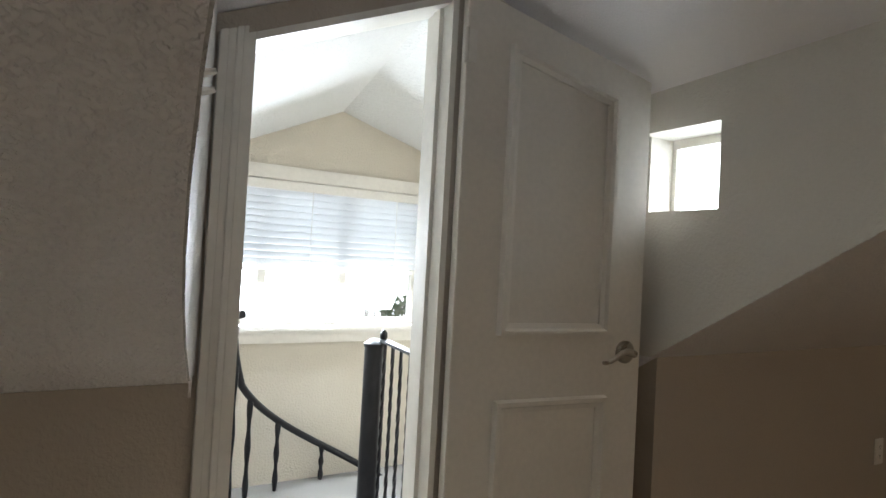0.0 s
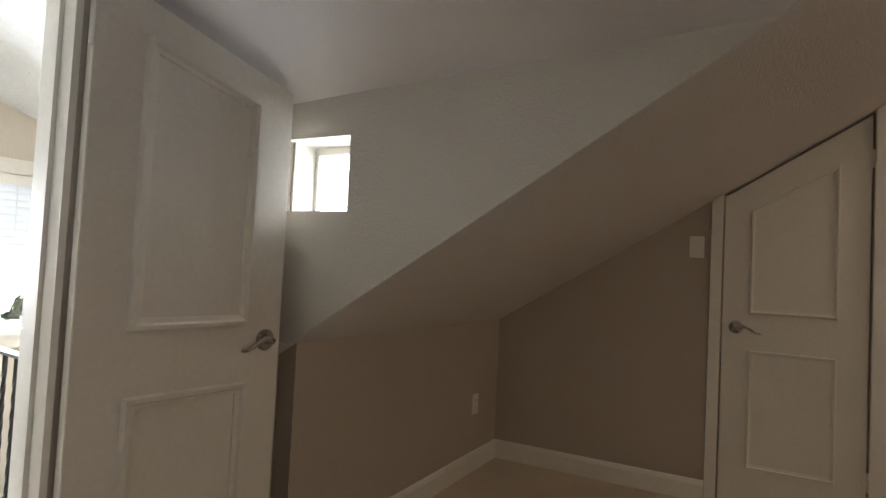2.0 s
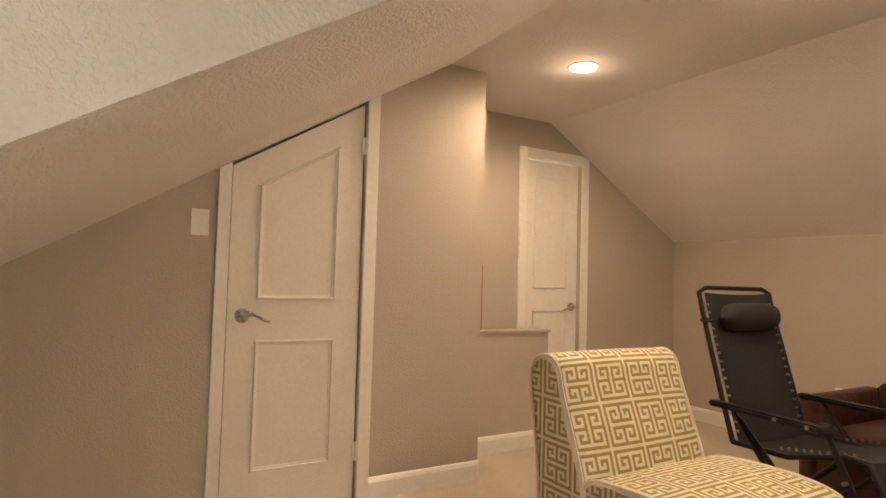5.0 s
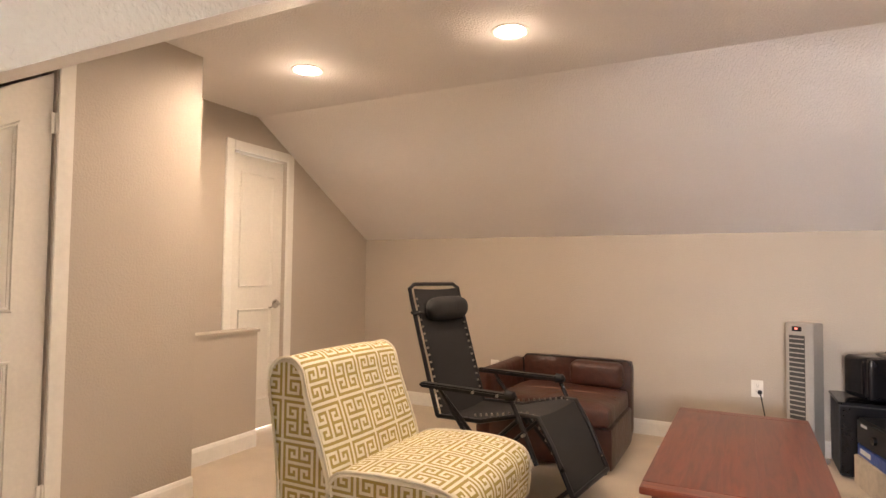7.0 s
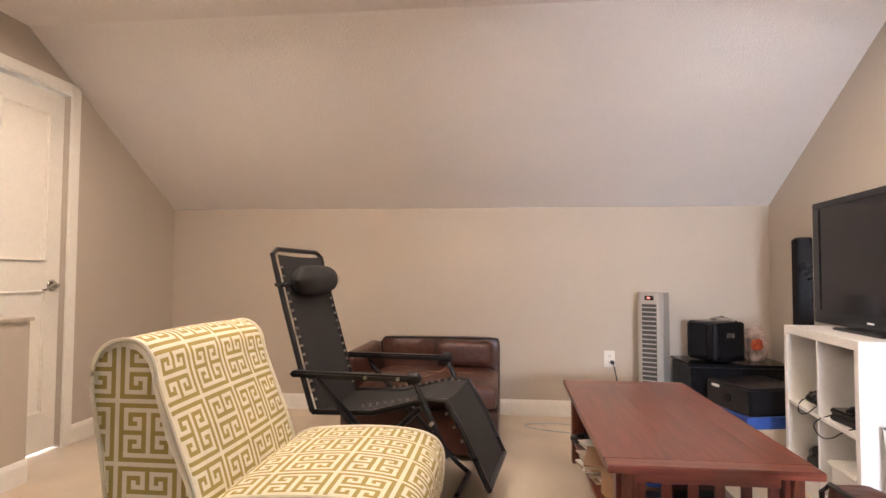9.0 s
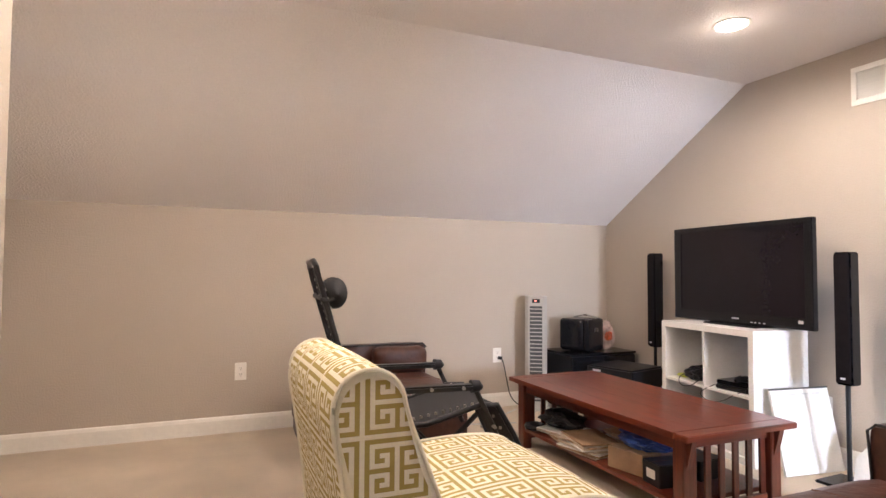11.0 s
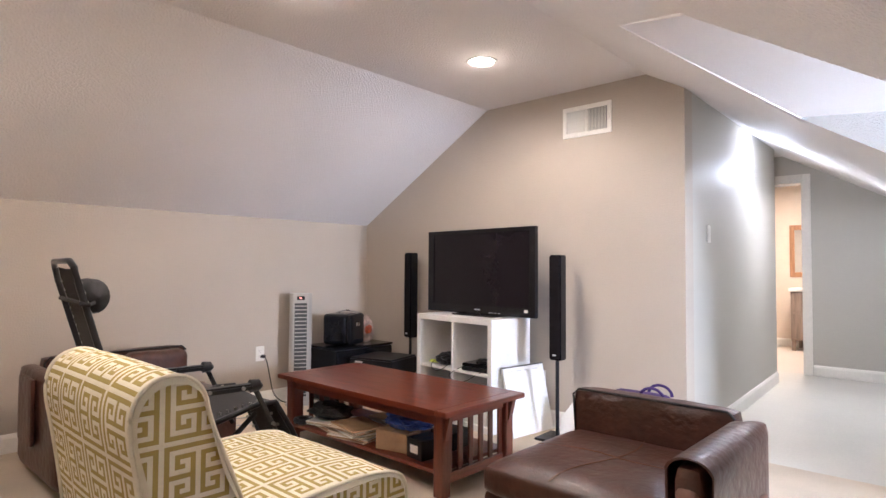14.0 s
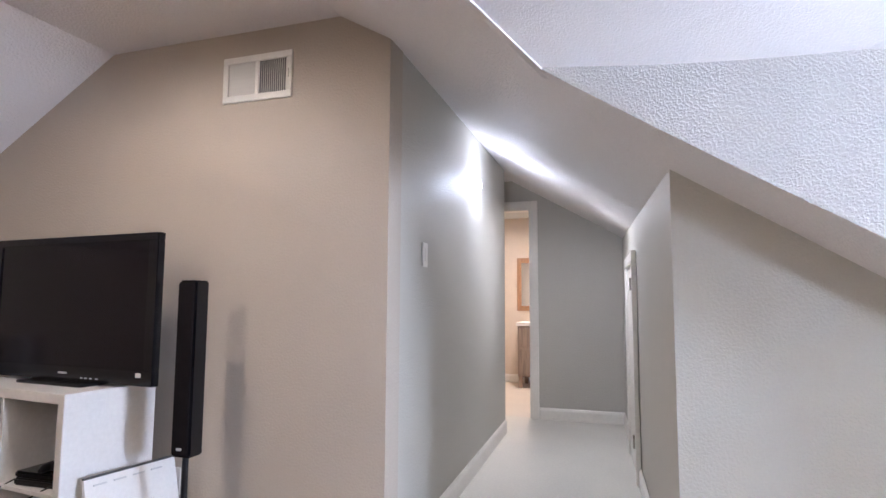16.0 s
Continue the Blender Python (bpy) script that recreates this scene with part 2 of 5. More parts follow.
def box(bm, a, b, r=0.0, seg=2):
    vs = [bm.verts.new((x, y, z)) for x in (a[0], b[0]) for y in (a[1], b[1]) for z in (a[2], b[2])]
    for f in ((0, 1, 3, 2), (4, 6, 7, 5), (0, 4, 5, 1), (2, 3, 7, 6), (0, 2, 6, 4), (1, 5, 7, 3)):
        bm.faces.new([vs[i] for i in f])
    bev(bm, vs, r, seg)
    return bm


def prism(bm, pts, axis, a, b, r=0.0):
    """A polygon given in the two other axes, drawn out from a to b along one axis."""
    def at(p, c):
        q = list(p)
        q.insert(axis, c)
        return q
    lo, hi = [bm.verts.new(at(p, a)) for p in pts], [bm.verts.new(at(p, b)) for p in pts]
    bm.faces.new(lo)
    bm.faces.new(hi[::-1])
    for i in range(len(pts)):
        j = (i + 1) % len(pts)
        bm.faces.new([lo[i], hi[i], hi[j], lo[j]])
    bev(bm, lo + hi, r)
    return bm


def slab(bm, pts, up):
    """A 3D polygon thickened along a vector."""
    lo = [bm.verts.new(p) for p in pts]
    hi = [bm.verts.new(Vector(p) + Vector(up)) for p in pts]
    bm.faces.new(lo)
    bm.faces.new(hi[::-1])
    for i in range(len(pts)):
        j = (i + 1) % len(pts)
        bm.faces.new([lo[i], hi[i], hi[j], lo[j]])
    return bm


def tube(bm, path, r, n=8, closed=False):
    path = [Vector(p) for p in path]
    rings = []
    up = Vector((0, 0, 1))
    for i, p in enumerate(path):
        d = path[(i + 1) % len(path)] - path[i - 1] if closed else path[min(i + 1, len(path) - 1)] - path[max(i - 1, 0)]
        d.normalize()
        s = d.cross(up)
        if s.length < 0.05:
            s = d.cross(Vector((1, 0, 0)))
        s.normalize()
        u = s.cross(d)
        rr = r[i] if isinstance(r, (list, tuple)) else r
        rings.append([bm.verts.new(p + rr * (math.cos(k) * s + math.sin(k) * u)) for k in (2 * math.pi * j / n for j in range(n))])
    for i in range(len(rings) if closed else len(rings) - 1):
        a, b = rings[i], rings[(i + 1) % len(rings)]
        for j in range(n):
            bm.faces.new([a[j], a[(j + 1) % n], b[(j + 1) % n], b[j]])
    if not closed:
        bm.faces.new(rings[0][::-1])
        bm.faces.new(rings[-1])
    return bm


def cyl(bm, c, r, h, axis=2, n=24, r2=None):
    d = Vector([1.0 if i == axis else 0.0 for i in range(3)])
    return tube(bm, [Vector(c), Vector(c) + d * h], [r, r if r2 is None else r2], n)


def new_bm():
    return bmesh.new()


def bar(a, b, r=0.0):
    return box(bmesh.new(), a, b, r)


def arc(fn, n):
    return [fn(i / n) for i in range(n + 1)]

# ---- plan ----
XD, XF, YB = 3.725, 4.345, 5.07
ZC, R1, R2, ZA = 2.312, 1.42, 2.68, 1.482
HY0, HY1, HX = 2.913, 3.965, -3.53
XR = 0.02
C1, C2, YF = 1.90, 0.515, 5.15
RX, RZ = 1.165, 1.90
PL0, PR0 = 1.605, 1.692
BUMP = 2.44
YK, ZK, ZB = 3.60, 1.785, 0.857
PX, PY, PZ = 1.43, 3.18, 2.024


def sb(y):
    """The north slope beside the dormer, bowed a little at mid height."""
    return ZC + (ZK - ZC) * (y - R2) / (YK - R2) if y < YK else ZK + (ZB - ZK) * (y - YK) / (YB - YK)


def se(y):
    """The same slope at the closet, straight."""
    return ZC + (ZB - ZC) * (y - R2) / (YB - R2)


def c1(y):
    """The dormer cheeks stand a little askew."""
    return C1 - 0.02 * (y - YK)


def c2(y):
    """The west cheek is bowed a little inwards."""
    u = (y - YK) / (YB - YK)
    return 0.44 + (C2 - 0.44) * u - 0.24 * u * (1 - u)


def hs(x):
    """The hall runs a little askew of the room."""
    return HY0 + 0.055 * x


def hn(x):
    return HY1 + 0.07 * x


def sa(y):
    return ZA + (ZC - ZA) * y / R1


# ---- floors ----
bm = box(new_bm(), (XR - 0.2, -0.2, -0.12), (XF + 0.2, YB + 0.3, 0.0))
struct("floor", bm, CARPET, "beige cut-pile carpet floor of the attic room", "floor")
bm = box(new_bm(), (HX - 0.05, 2.3, -0.12), (XR - 0.2, HY1 + 0.2, 0.0))
struct("floor_hall", bm, HALLFLOOR, "pale smooth floor of the narrow hall", "floor")
bm = box(new_bm(), (-6.2, 1.2, -0.12), (HX - 0.05, 4.6, -0.002))
bath_floor = struct("floor_bath", bm, BATHTILE, "warm pale tiled bathroom floor", "floor")
bm = box(new_bm(), (-0.5, YB + 0.3, -0.24), (2.2, 7.1, -0.07))
struct("floor_landing", bm, GREYFLOOR, "grey carpeted stair landing", "floor")

# ---- walls ----
bm = box(new_bm(), (-0.2, -0.14, 0), (XF + 0.2, 0, ZA + 0.12))
struct("wall_south", bm, WALL, "low taupe knee wall under the sloped ceiling", "wall")

bm = prism(new_bm(), [(-0.05, 0), (HY0, 0), (HY0, sb(HY0) + 0.03), (R2, ZC + 0.05), (R1, ZC + 0.05), (-0.05, ZA)], 0, -0.13, 0)
struct("wall_west", bm, WALL, "taupe wall with sloped top behind the television", "wall")

bm = slab(new_bm(), [(-2.85, hs(-2.85), 0), (-0.13, hs(-0.13), 0), (-0.13, hs(-0.13), sb(HY0) + 0.03), (-2.85, hs(-2.85), sb(hs(-2.85)) + 0.03)], (0, -0.13, 0))
struct("wall_hall_south", bm, HALLPAINT, "grey-green textured wall of the hall", "wall")
bm = slab(new_bm(), [(HX - 0.12, hn(HX), 0), (XR, HY1, 0), (XR, HY1, sb(HY1) + 0.03), (HX - 0.12, hn(HX), sb(hn(HX)) + 0.03)], (0, 0.12, 0))
struct("wall_hall_north", bm, HALLPAINT, "low grey-green textured hall wall", "wall")
bm = prism(new_bm(), [(HY1 + 0.12, 0), (YB + 0.1, 0), (YB + 0.1, sb(YB + 0.1)), (HY1 + 0.12, sb(HY1 + 0.12) + 0.03)], 0, XR - 0.12, XR)
struct("wall_corner", bm, HALLPAINT, "pale wall end under the slope beside the hall", "wall")

BY0, BY1, BZ = 2.20, 2.868, 2.03
bm = prism(new_bm(), [(BY1, 0), (HY1 + 0.1, 0), (HY1 + 0.1, sb(HY1 + 0.1) + 0.03), (YK, ZK + 0.03), (BY1, sb(BY1) + 0.03)], 0, HX - 0.12, HX)
prism(bm, [(BY0, BZ), (BY1, BZ), (BY1, sb(BY1) + 0.03), (R2, ZC + 0.03), (BY0, ZC + 0.03)], 0, HX - 0.12, HX)
box(bm, (HX - 0.12, 1.2, 0), (HX, BY0, ZC + 0.03))
struct("wall_hall_end", bm, HALLPAINT, "grey-green end wall of the hall with the bathroom doorway", "wall")
bm = box(new_bm(), (HX, 1.46, 0), (-2.73, 1.58, ZC + 0.03))
box(bm, (-2.85, 1.58, 0), (-2.73, hs(-2.79) - 0.13, ZC + 0.03))
struct("wall_hall_nook", bm, HALLPAINT, "grey-green side wall closing the hall end", "wall")

# closet wall, door cut along the slope
DY0, DY1 = 3.172, 3.812
bm = prism(new_bm(), [(BUMP, 0), (DY0, 0), (DY0, se(DY0) + 0.03), (R2, ZC + 0.04), (BUMP, ZC + 0.04)], 0, XD, XD + 0.12, 0.0)
prism(bm, [(DY1, 0), (YB + 0.1, 0), (YB + 0.1, se(YB + 0.1) + 0.03), (DY1, se(DY1) + 0.03)], 0, XD, XD + 0.12)
box(bm, (XD + 0.12, BUMP, 0), (XF, BUMP + 0.12, ZC + 0.03))
struct("wall_east_closet", bm, WALL, "dark taupe closet wall following the roof slope", "wall")
bm = box(new_bm(), (XD + 0.12, BUMP + 0.12, 0), (XF + 0.1, YB + 0.1, 0.01))
struct("floor_closet", bm, CARPET, "carpet floor inside the closet", "floor")

FY0, FY1, FZ = 1.105, 1.645, 2.03
bm = box(new_bm(), (XF, FY1, 0), (XF + 0.12, YB + 0.2, ZC + 0.05))
prism(bm, [(-0.05, 0), (FY0, 0), (FY0, sa(FY0) + 0.03), (-0.05, ZA + 0.02)], 0, XF, XF + 0.12)
prism(bm, [(FY0, FZ), (FY1, FZ), (FY1, ZC + 0.05), (R1, ZC + 0.05), (FY0, sa(FY0) + 0.04)], 0, XF, XF + 0.12)
struct("wall_east", bm, WALL, "taupe end wall with a white door under the slope", "wall")

# knee wall north, with a gap at the dormer doorway
JX0, JX1 = 0.60, 1.135
bm = box(new_bm(), (C1 + 0.003, YB, 0), (XF, YB + 0.14, ZB - 0.002))
box(bm, (XR - 0.12, YB, 0), (C2 - 0.003, YB + 0.14, ZB - 0.002))
struct("wall_north_knee", bm, WALL, "low dark taupe knee wall under the dormer slope", "wall")


def gable(x):
    return RZ - (0.463 * (RX - x) if x < RX else 0.288 * (x - RX))


HEAD0, HEAD1 = 1.612, 1.85
bm = prism(new_bm(), [(C2 - 0.1, 0), (JX0, 0), (JX0, gable(JX0) + 0.03), (C2 - 0.1, gable(C2 - 0.1) + 0.03)], 1, YF, YF + 0.13)
prism(bm, [(JX1, 0), (C1 + 0.15, 0), (C1 + 0.15, PR0 + 0.05), (C1, PR0 + 0.04), (JX1, gable(JX1) + 0.03)], 1, YF, YF + 0.13)
prism(bm, [(JX0, HEAD0), (JX1, HEAD1), (JX1, gable(JX1) + 0.03), (JX0, gable(JX0) + 0.03)], 1, YF, YF + 0.13)
struct("wall_dormer", bm, WALL, "taupe dormer wall around the open stair doorway", "wall")

# dormer cheeks
WY, WZ0, WZ1 = 4.86, 1.323, 1.582
bm = new_bm()
T = (0.15, 0, 0)


def on_c1(y, z):
    return (c1(y), y, z)


slab(bm, [on_c1(WY, sb(WY) + 0.001), on_c1(YK, ZK + 0.001), on_c1(YK, ZK + 0.06), on_c1(WY, PR0 + 0.07)], T)
slab(bm, [on_c1(WY, sb(WY) + 0.001), on_c1(WY, WZ0), on_c1(YF, WZ0), on_c1(YF, ZB + 0.001), on_c1(YB, ZB + 0.001)], T)
slab(bm, [on_c1(WY, WZ1), on_c1(WY, PR0 + 0.07), on_c1(YF, PR0 + 0.05), on_c1(YF, WZ1)], T)
box(bm, (C1 + 0.01, YF - 0.012, WZ0), (C1 + 0.15, YF - 0.001, WZ1))
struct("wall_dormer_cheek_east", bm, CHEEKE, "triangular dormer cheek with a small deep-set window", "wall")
bm = new_bm()
rings = []
for k in range(13):
    y = YK + (YF + 0.05 - YK) * k / 12
    u = (y - YK) / (YB - YK)
    x = c2(y)
    z0, z1 = (sb(y) if y < YB else ZB) + 0.001, 1.86 - 0.10 * u
    rings.append([bm.verts.new(q) for q in ((x, y, z0), (x, y, z1), (x - 0.1, y, z1), (x - 0.1, y, z0))])
for a, b in zip(rings, rings[1:]):
    for n in range(4):
        bm.faces.new([a[n], a[(n + 1) % 4], b[(n + 1) % 4], b[n]])
bm.faces.new(rings[0])
bm.faces.new(rings[-1][::-1])
box(bm, (C2 - 0.1, YB + 0.14, 0), (C2, YF + 0.05, ZB + 0.001))
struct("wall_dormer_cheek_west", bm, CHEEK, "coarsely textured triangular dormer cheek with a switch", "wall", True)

# ---- ceilings ----
bm = box(new_bm(), (-3.7, R1, ZC), (XF + 0.1, R2, ZC + 0.1))
struct("ceiling", bm, CEIL, "flat pale ceiling strip with recessed lights", "ceiling")
bm = slab(new_bm(), [(-0.13, -0.05, sa(-0.05)), (XF + 0.1, -0.05, sa(-0.05)), (XF + 0.1, R1, ZC), (-0.13, R1, ZC)], (0, 0, 0.1))
struct("ceiling_slope_south", bm, CEIL, "pale sloped attic ceiling above the knee wall", "ceiling")


def on_slope(x, y):
    return (x, y, se(y) if x > 3 else sb(y))


E = 0.004
bm = new_bm()
for poly in ([(-3.7, R2), (c2(YK) - E, R2), (c2(YK) - E, YK), (-3.7, YK)], [(-3.7, YK), *[(c2(YK + (YB + 0.1 - YK) * k / 12) - E, YK + (YB + 0.1 - YK) * k / 12) for k in range(13)], (-3.7, YB + 0.1)],
             [(c1(YK) + E, R2), (XD, R2), (XD, YK), (c1(YK) + E, YK)], [(c1(YK) + E, YK), (XD, YK), (XD, YB + 0.1), (c1(YB + 0.1) + E, YB + 0.1)],
             [(XD, R2), (XF + 0.1, R2), (XF + 0.1, YK), (XD, YK)], [(XD, YK), (XF + 0.1, YK), (XF + 0.1, YB + 0.1), (XD, YB + 0.1)],
             [(c2(YK) - E, R2), (PX, R2), (PX, PY), (c2(YK) - E, YK)], [(PX, R2), (c1(YK) + E, R2), (c1(YK) + E, YK), (PX, PY)]):
    slab(bm, [on_slope(*p) for p in poly], (0, 0, 0.05))
bmesh.ops.remove_doubles(bm, verts=bm.verts, dist=0.0005)
struct("ceiling_slope_north", bm, NSLOPE, "pale textured roof slope cut open by the dormer", "ceiling")
bm = slab(new_bm(), [(c2(YK) - 0.06, YK - 0.004, ZK - 0.006), (PX, PY - 0.004, PZ + 0.004), (RX, YF + 0.13, RZ), (c2(4.34) - 0.06, 4.34, 1.73)], (0, 0, 0.08))
slab(bm, [(c2(4.34) - 0.06, 4.34, 1.73), (RX, YF + 0.13, RZ), (C2 - 0.03, YF + 0.13, PL0 - 0.012)], (0, 0, 0.08))
slab(bm, [(c1(YK) + 0.03, YK - 0.004, ZK - 0.006), (PX, PY - 0.004, PZ + 0.004), (RX, YF + 0.13, RZ), (C1 + 0.03, YF + 0.13, PR0 - 0.006)], (0, 0, 0.08))
struct("ceiling_dormer", bm, DORMERCEIL, "low gabled white dormer ceiling", "ceiling")

# ---- stair room beyond the door ----
SY, SRX, SRZ = 6.85, 1.45, 1.92
WX0, WX1, SZ0, SZ1 = 0.62, 1.965, 0.752, 1.505


def sg(x):
    return SRZ - (0.47 * (SRX - x) if x < SRX else 0.30 * (x - SRX))


bm = box(new_bm(), (-0.4, SY, -0.3), (WX0, SY + 0.12, 2.0))
box(bm, (WX1, SY, -0.3), (2.2, SY + 0.12, 2.0))
box(bm, (WX0, SY, -0.3), (WX1, SY + 0.12, SZ0))
box(bm, (WX0, SY, SZ1), (WX1, SY + 0.12, 2.0))
box(bm, (-0.4, YF + 0.13, -0.3), (-0.28, SY, 2.0))
box(bm, (2.12, YF + 0.13, -0.3), (2.2, SY, 2.0))
struct("wall_stair", bm, STAIRPAINT, "cream wall of the stair room with a wide window", "wall")
NX, NZ = 1.2, 1.955
for x, zn in ((-0.4, NZ - 0.463 * (NX + 0.4)), (2.2, NZ - 0.288 * (2.2 - NX))):
    q = [(x, YF + 0.1, zn), (NX, YF + 0.1, NZ), (SRX, SY + 0.05, SRZ), (x, SY + 0.05, sg(x))]
    if x < 0:
        bm = new_bm()
    slab(bm, q, (0, 0, 0.3))
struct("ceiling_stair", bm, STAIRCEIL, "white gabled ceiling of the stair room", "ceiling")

# ---- bathroom ----
bm = box(new_bm(), (-6.12, 1.2, 0), (-6.0, 4.6, 2.4))
box(bm, (-6.0, 1.2, 0), (HX - 0.12, 1.3, 2.4))
box(bm, (-6.0, 4.5, 0), (HX - 0.12, 4.6, 2.4))
box(bm, (HX - 0.12, HY1 + 0.1, 0), (HX - 0.02, 4.6, 2.4))
struct("wall_bath", bm, mat("warm_bath_paint", (0.62, 0.53, 0.43), 0.6, var=0.03), "warm beige bathroom walls", "wall")
bm = box(new_bm(), (-6.1, 1.2, 2.3), (HX - 0.05, 3.1, 2.4))
slab(bm, [(-6.1, 3.1, 2.3), (HX - 0.05, 3.1, 2.3), (HX - 0.05, 4.6, 1.4), (-6.1, 4.6, 1.4)], (0, 0, 0.1))
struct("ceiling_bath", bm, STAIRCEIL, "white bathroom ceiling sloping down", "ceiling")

# ---- baseboards and trim ----


def skirting(name, a, b, n, label="white painted baseboard"):
    """A baseboard along a wall from a to b, standing out along n, with an eased top."""
    a, b, n = Vector((*a, 0)), Vector((*b, 0)), Vector((*n, 0))
    bm = new_bm()
    prof = [(0, 0), (0.014, 0), (0.014, 0.085), (0.009, 0.1), (0.004, 0.108), (0, 0.11)]
    r0 = [bm.verts.new(a + n * u + Vector((0, 0, v))) for u, v in prof]
    r1 = [bm.verts.new(b + n * u + Vector((0, 0, v))) for u, v in prof]
    for i in range(len(prof)):
        j = (i + 1) % len(prof)
        bm.faces.new([r0[i], r0[j], r1[j], r1[i]])
    bm.faces.new(r0)
    bm.faces.new(r1[::-1])
    return struct(name, bm, TRIM, label, "baseboard")


skirting("baseboard_south", (0, 0), (XF, 0), (0, 1))
skirting("baseboard_west", (0, 0), (0, HY0), (1, 0))
skirting("baseboard_hall_south", (0.014, HY0), (-2.85, hs(-2.85)), (0, 1))
skirting("baseboard_hall_north", (XR, HY1), (HX, hn(HX)), (0, -1))
skirting("baseboard_hall_end", (HX, BY1 + 0.075), (HX, hn(HX)), (1, 0))
skirting("baseboard_corner", (XR, HY1), (XR, YB), (1, 0))
skirting("baseboard_closet", (XD, DY1 + 0.06), (XD, YB), (-1, 0))
skirting("baseboard_closet_end", (XD, BUMP), (XD, DY0 - 0.071), (-1, 0))
skirting("baseboard_bump", (XD, BUMP), (XF, BUMP), (0, -1))
skirting("baseboard_north", (C1, YB), (XD, YB), (0, -1))
skirting("baseboard_north_west", (XR, YB), (C2, YB), (0, -1))
skirting("baseboard_east", (XF, 0), (XF, FY0 - 0.07), (-1, 0))
skirting("baseboard_bath", (-6.0, 1.3), (-6.0, 4.5), (1, 0))


def casing(bm, pts, axis, face, out, w=0.065):
    """A moulded board: a flat strip with a raised outer back band."""
    prism(bm, pts, axis, face, face + out * 0.016, 0.003)


# half wall by the far door
bm = box(new_bm(), (4.10, 1.62, 0), (4.20, BUMP, 0.765))
box(bm, (4.085, 1.605, 0.765), (4.215, BUMP, 0.785), 0.004)
struct("wall_half", bm, WALL, "low taupe half wall beside the far door", "wall")
skirting("baseboard_half", (4.10, 1.62), (4.10, BUMP), (-1, 0))

# ---- doors ----


def panel_moulding(bm, poly, axis, face, out, w=0.022, h=0.012):
    """A raised moulding that follows a closed polygon in the plane of a door."""
    n = len(poly)
    c = Vector((sum(p[0] for p in poly) / n, sum(p[1] for p in poly) / n))

    def ring(k, lift):
        res = []
        for i in range(n):
            p = Vector(poly[i])
            d1, d2 = (p - Vector(poly[i - 1])).normalized(), (Vector(poly[(i + 1) % n]) - p).normalized()
            n1, n2 = Vector((-d1.y, d1.x)), Vector((-d2.y, d2.x))
            b = (n1 + n2).normalized()
            b *= k / max(0.3, b.dot(n1))
            if (c - p).dot(b) < 0:
                b = -b
            q = list(p + b)
            q.insert(axis, face + out * lift)
            res.append(bm.verts.new(q))
        return res
    rings = [ring(0, 0), ring(0.003, h), ring(w * 0.45, h), ring(w * 0.6, h * 0.45), ring(w, h * 0.3), ring(w, 0.0)]
    for a, b in zip(rings, rings[1:]):
        for i in range(n):
            bm.faces.new([a[i], a[(i + 1) % n], b[(i + 1) % n], b[i]])


def lever(parent, c, axis, out, along, flip=1):
    """A lever handle: a round rose, a neck and a curved lever."""
    d = Vector([out if i == axis else 0 for i in range(3)])
    s = Vector([along if i == (1 - axis) else 0 for i in range(3)])
    c = Vector(c)
    bm = new_bm()
    tube(bm, [c, c + d * 0.006, c + d * 0.012], [0.034, 0.034, 0.027], 24)
    tube(bm, [c + d * 0.01, c + d * 0.045], [0.012, 0.011], 12)
    path = [c + d * 0.045 + s * (0.115 * k) + Vector((0, 0, 0.012 * math.sin(k * 5.2) - 0.012 * k)) + d * 0.004 * math.sin(k * 3) for k in [i / 10 for i in range(11)]]
    tube(bm, path, [0.0105 - 0.005 * i / 10 for i in range(11)], 10)
    return part("handle", bm, NICKEL, parent, "brushed nickel lever handle", True)


def hinge(parent, c, m=NICKEL):
    bm = cyl(new_bm(), (c[0], c[1], c[2] - 0.045), 0.007, 0.09, 2, 10)
    box(bm, (c[0] - 0.002, c[1] - 0.02, c[2] - 0.044), (c[0] + 0.002, c[1] + 0.02, c[2] + 0.044))
    return part("hinge", bm, m, parent, "small painted door hinge", True)


# closet door, top cut to the slope
dc = thing("door_1", Matrix.Identity(4), "white two-panel closet door with a slanted top", "door")
dc["kind"] = "structure"
f = XD + 0.012
top = [(DY0 + 0.004, se(DY0) - 0.016), ((DY0 + DY1) / 2, se((DY0 + DY1) / 2) - 0.015), (DY1 - 0.004, se(DY1) - 0.014)]
part("leaf", prism(new_bm(), [(DY0 + 0.004, 0.012), (DY1 - 0.004, 0.012), top[2], top[1], top[0]], 0, f, f + 0.035, 0.002), DOORPAINT, dc)
bm = new_bm()
panel_moulding(bm, [(DY0 + 0.13, 1.0), (DY1 - 0.13, 1.0), (DY1 - 0.13, se(DY1 - 0.13) - 0.17), (DY0 + 0.13, se(DY0 + 0.13) - 0.17)], 0, f, -1)
part("upper_panel", bm, DOORPAINT, dc)
bm = new_bm()
panel_moulding(bm, [(DY0 + 0.13, 0.21), (DY1 - 0.13, 0.21), (DY1 - 0.13, 0.81), (DY0 + 0.13, 0.81)], 0, f, -1)
part("lower_panel", bm, DOORPAINT, dc)
lever(dc, (f, DY1 - 0.07, 0.925), 0, -1, -1)
hinge(dc, (XD - 0.004, DY0, 1.78), TRIM)
hinge(dc, (XD - 0.004, DY0, 0.25), TRIM)
bm = new_bm()
prism(bm, [(DY0 - 0.07, 0), (DY0 - 0.004, 0), (DY0 - 0.004, se(DY0 - 0.004)), (DY0 - 0.07, se(DY0 - 0.07))], 0, XD - 0.016, XD, 0.003)
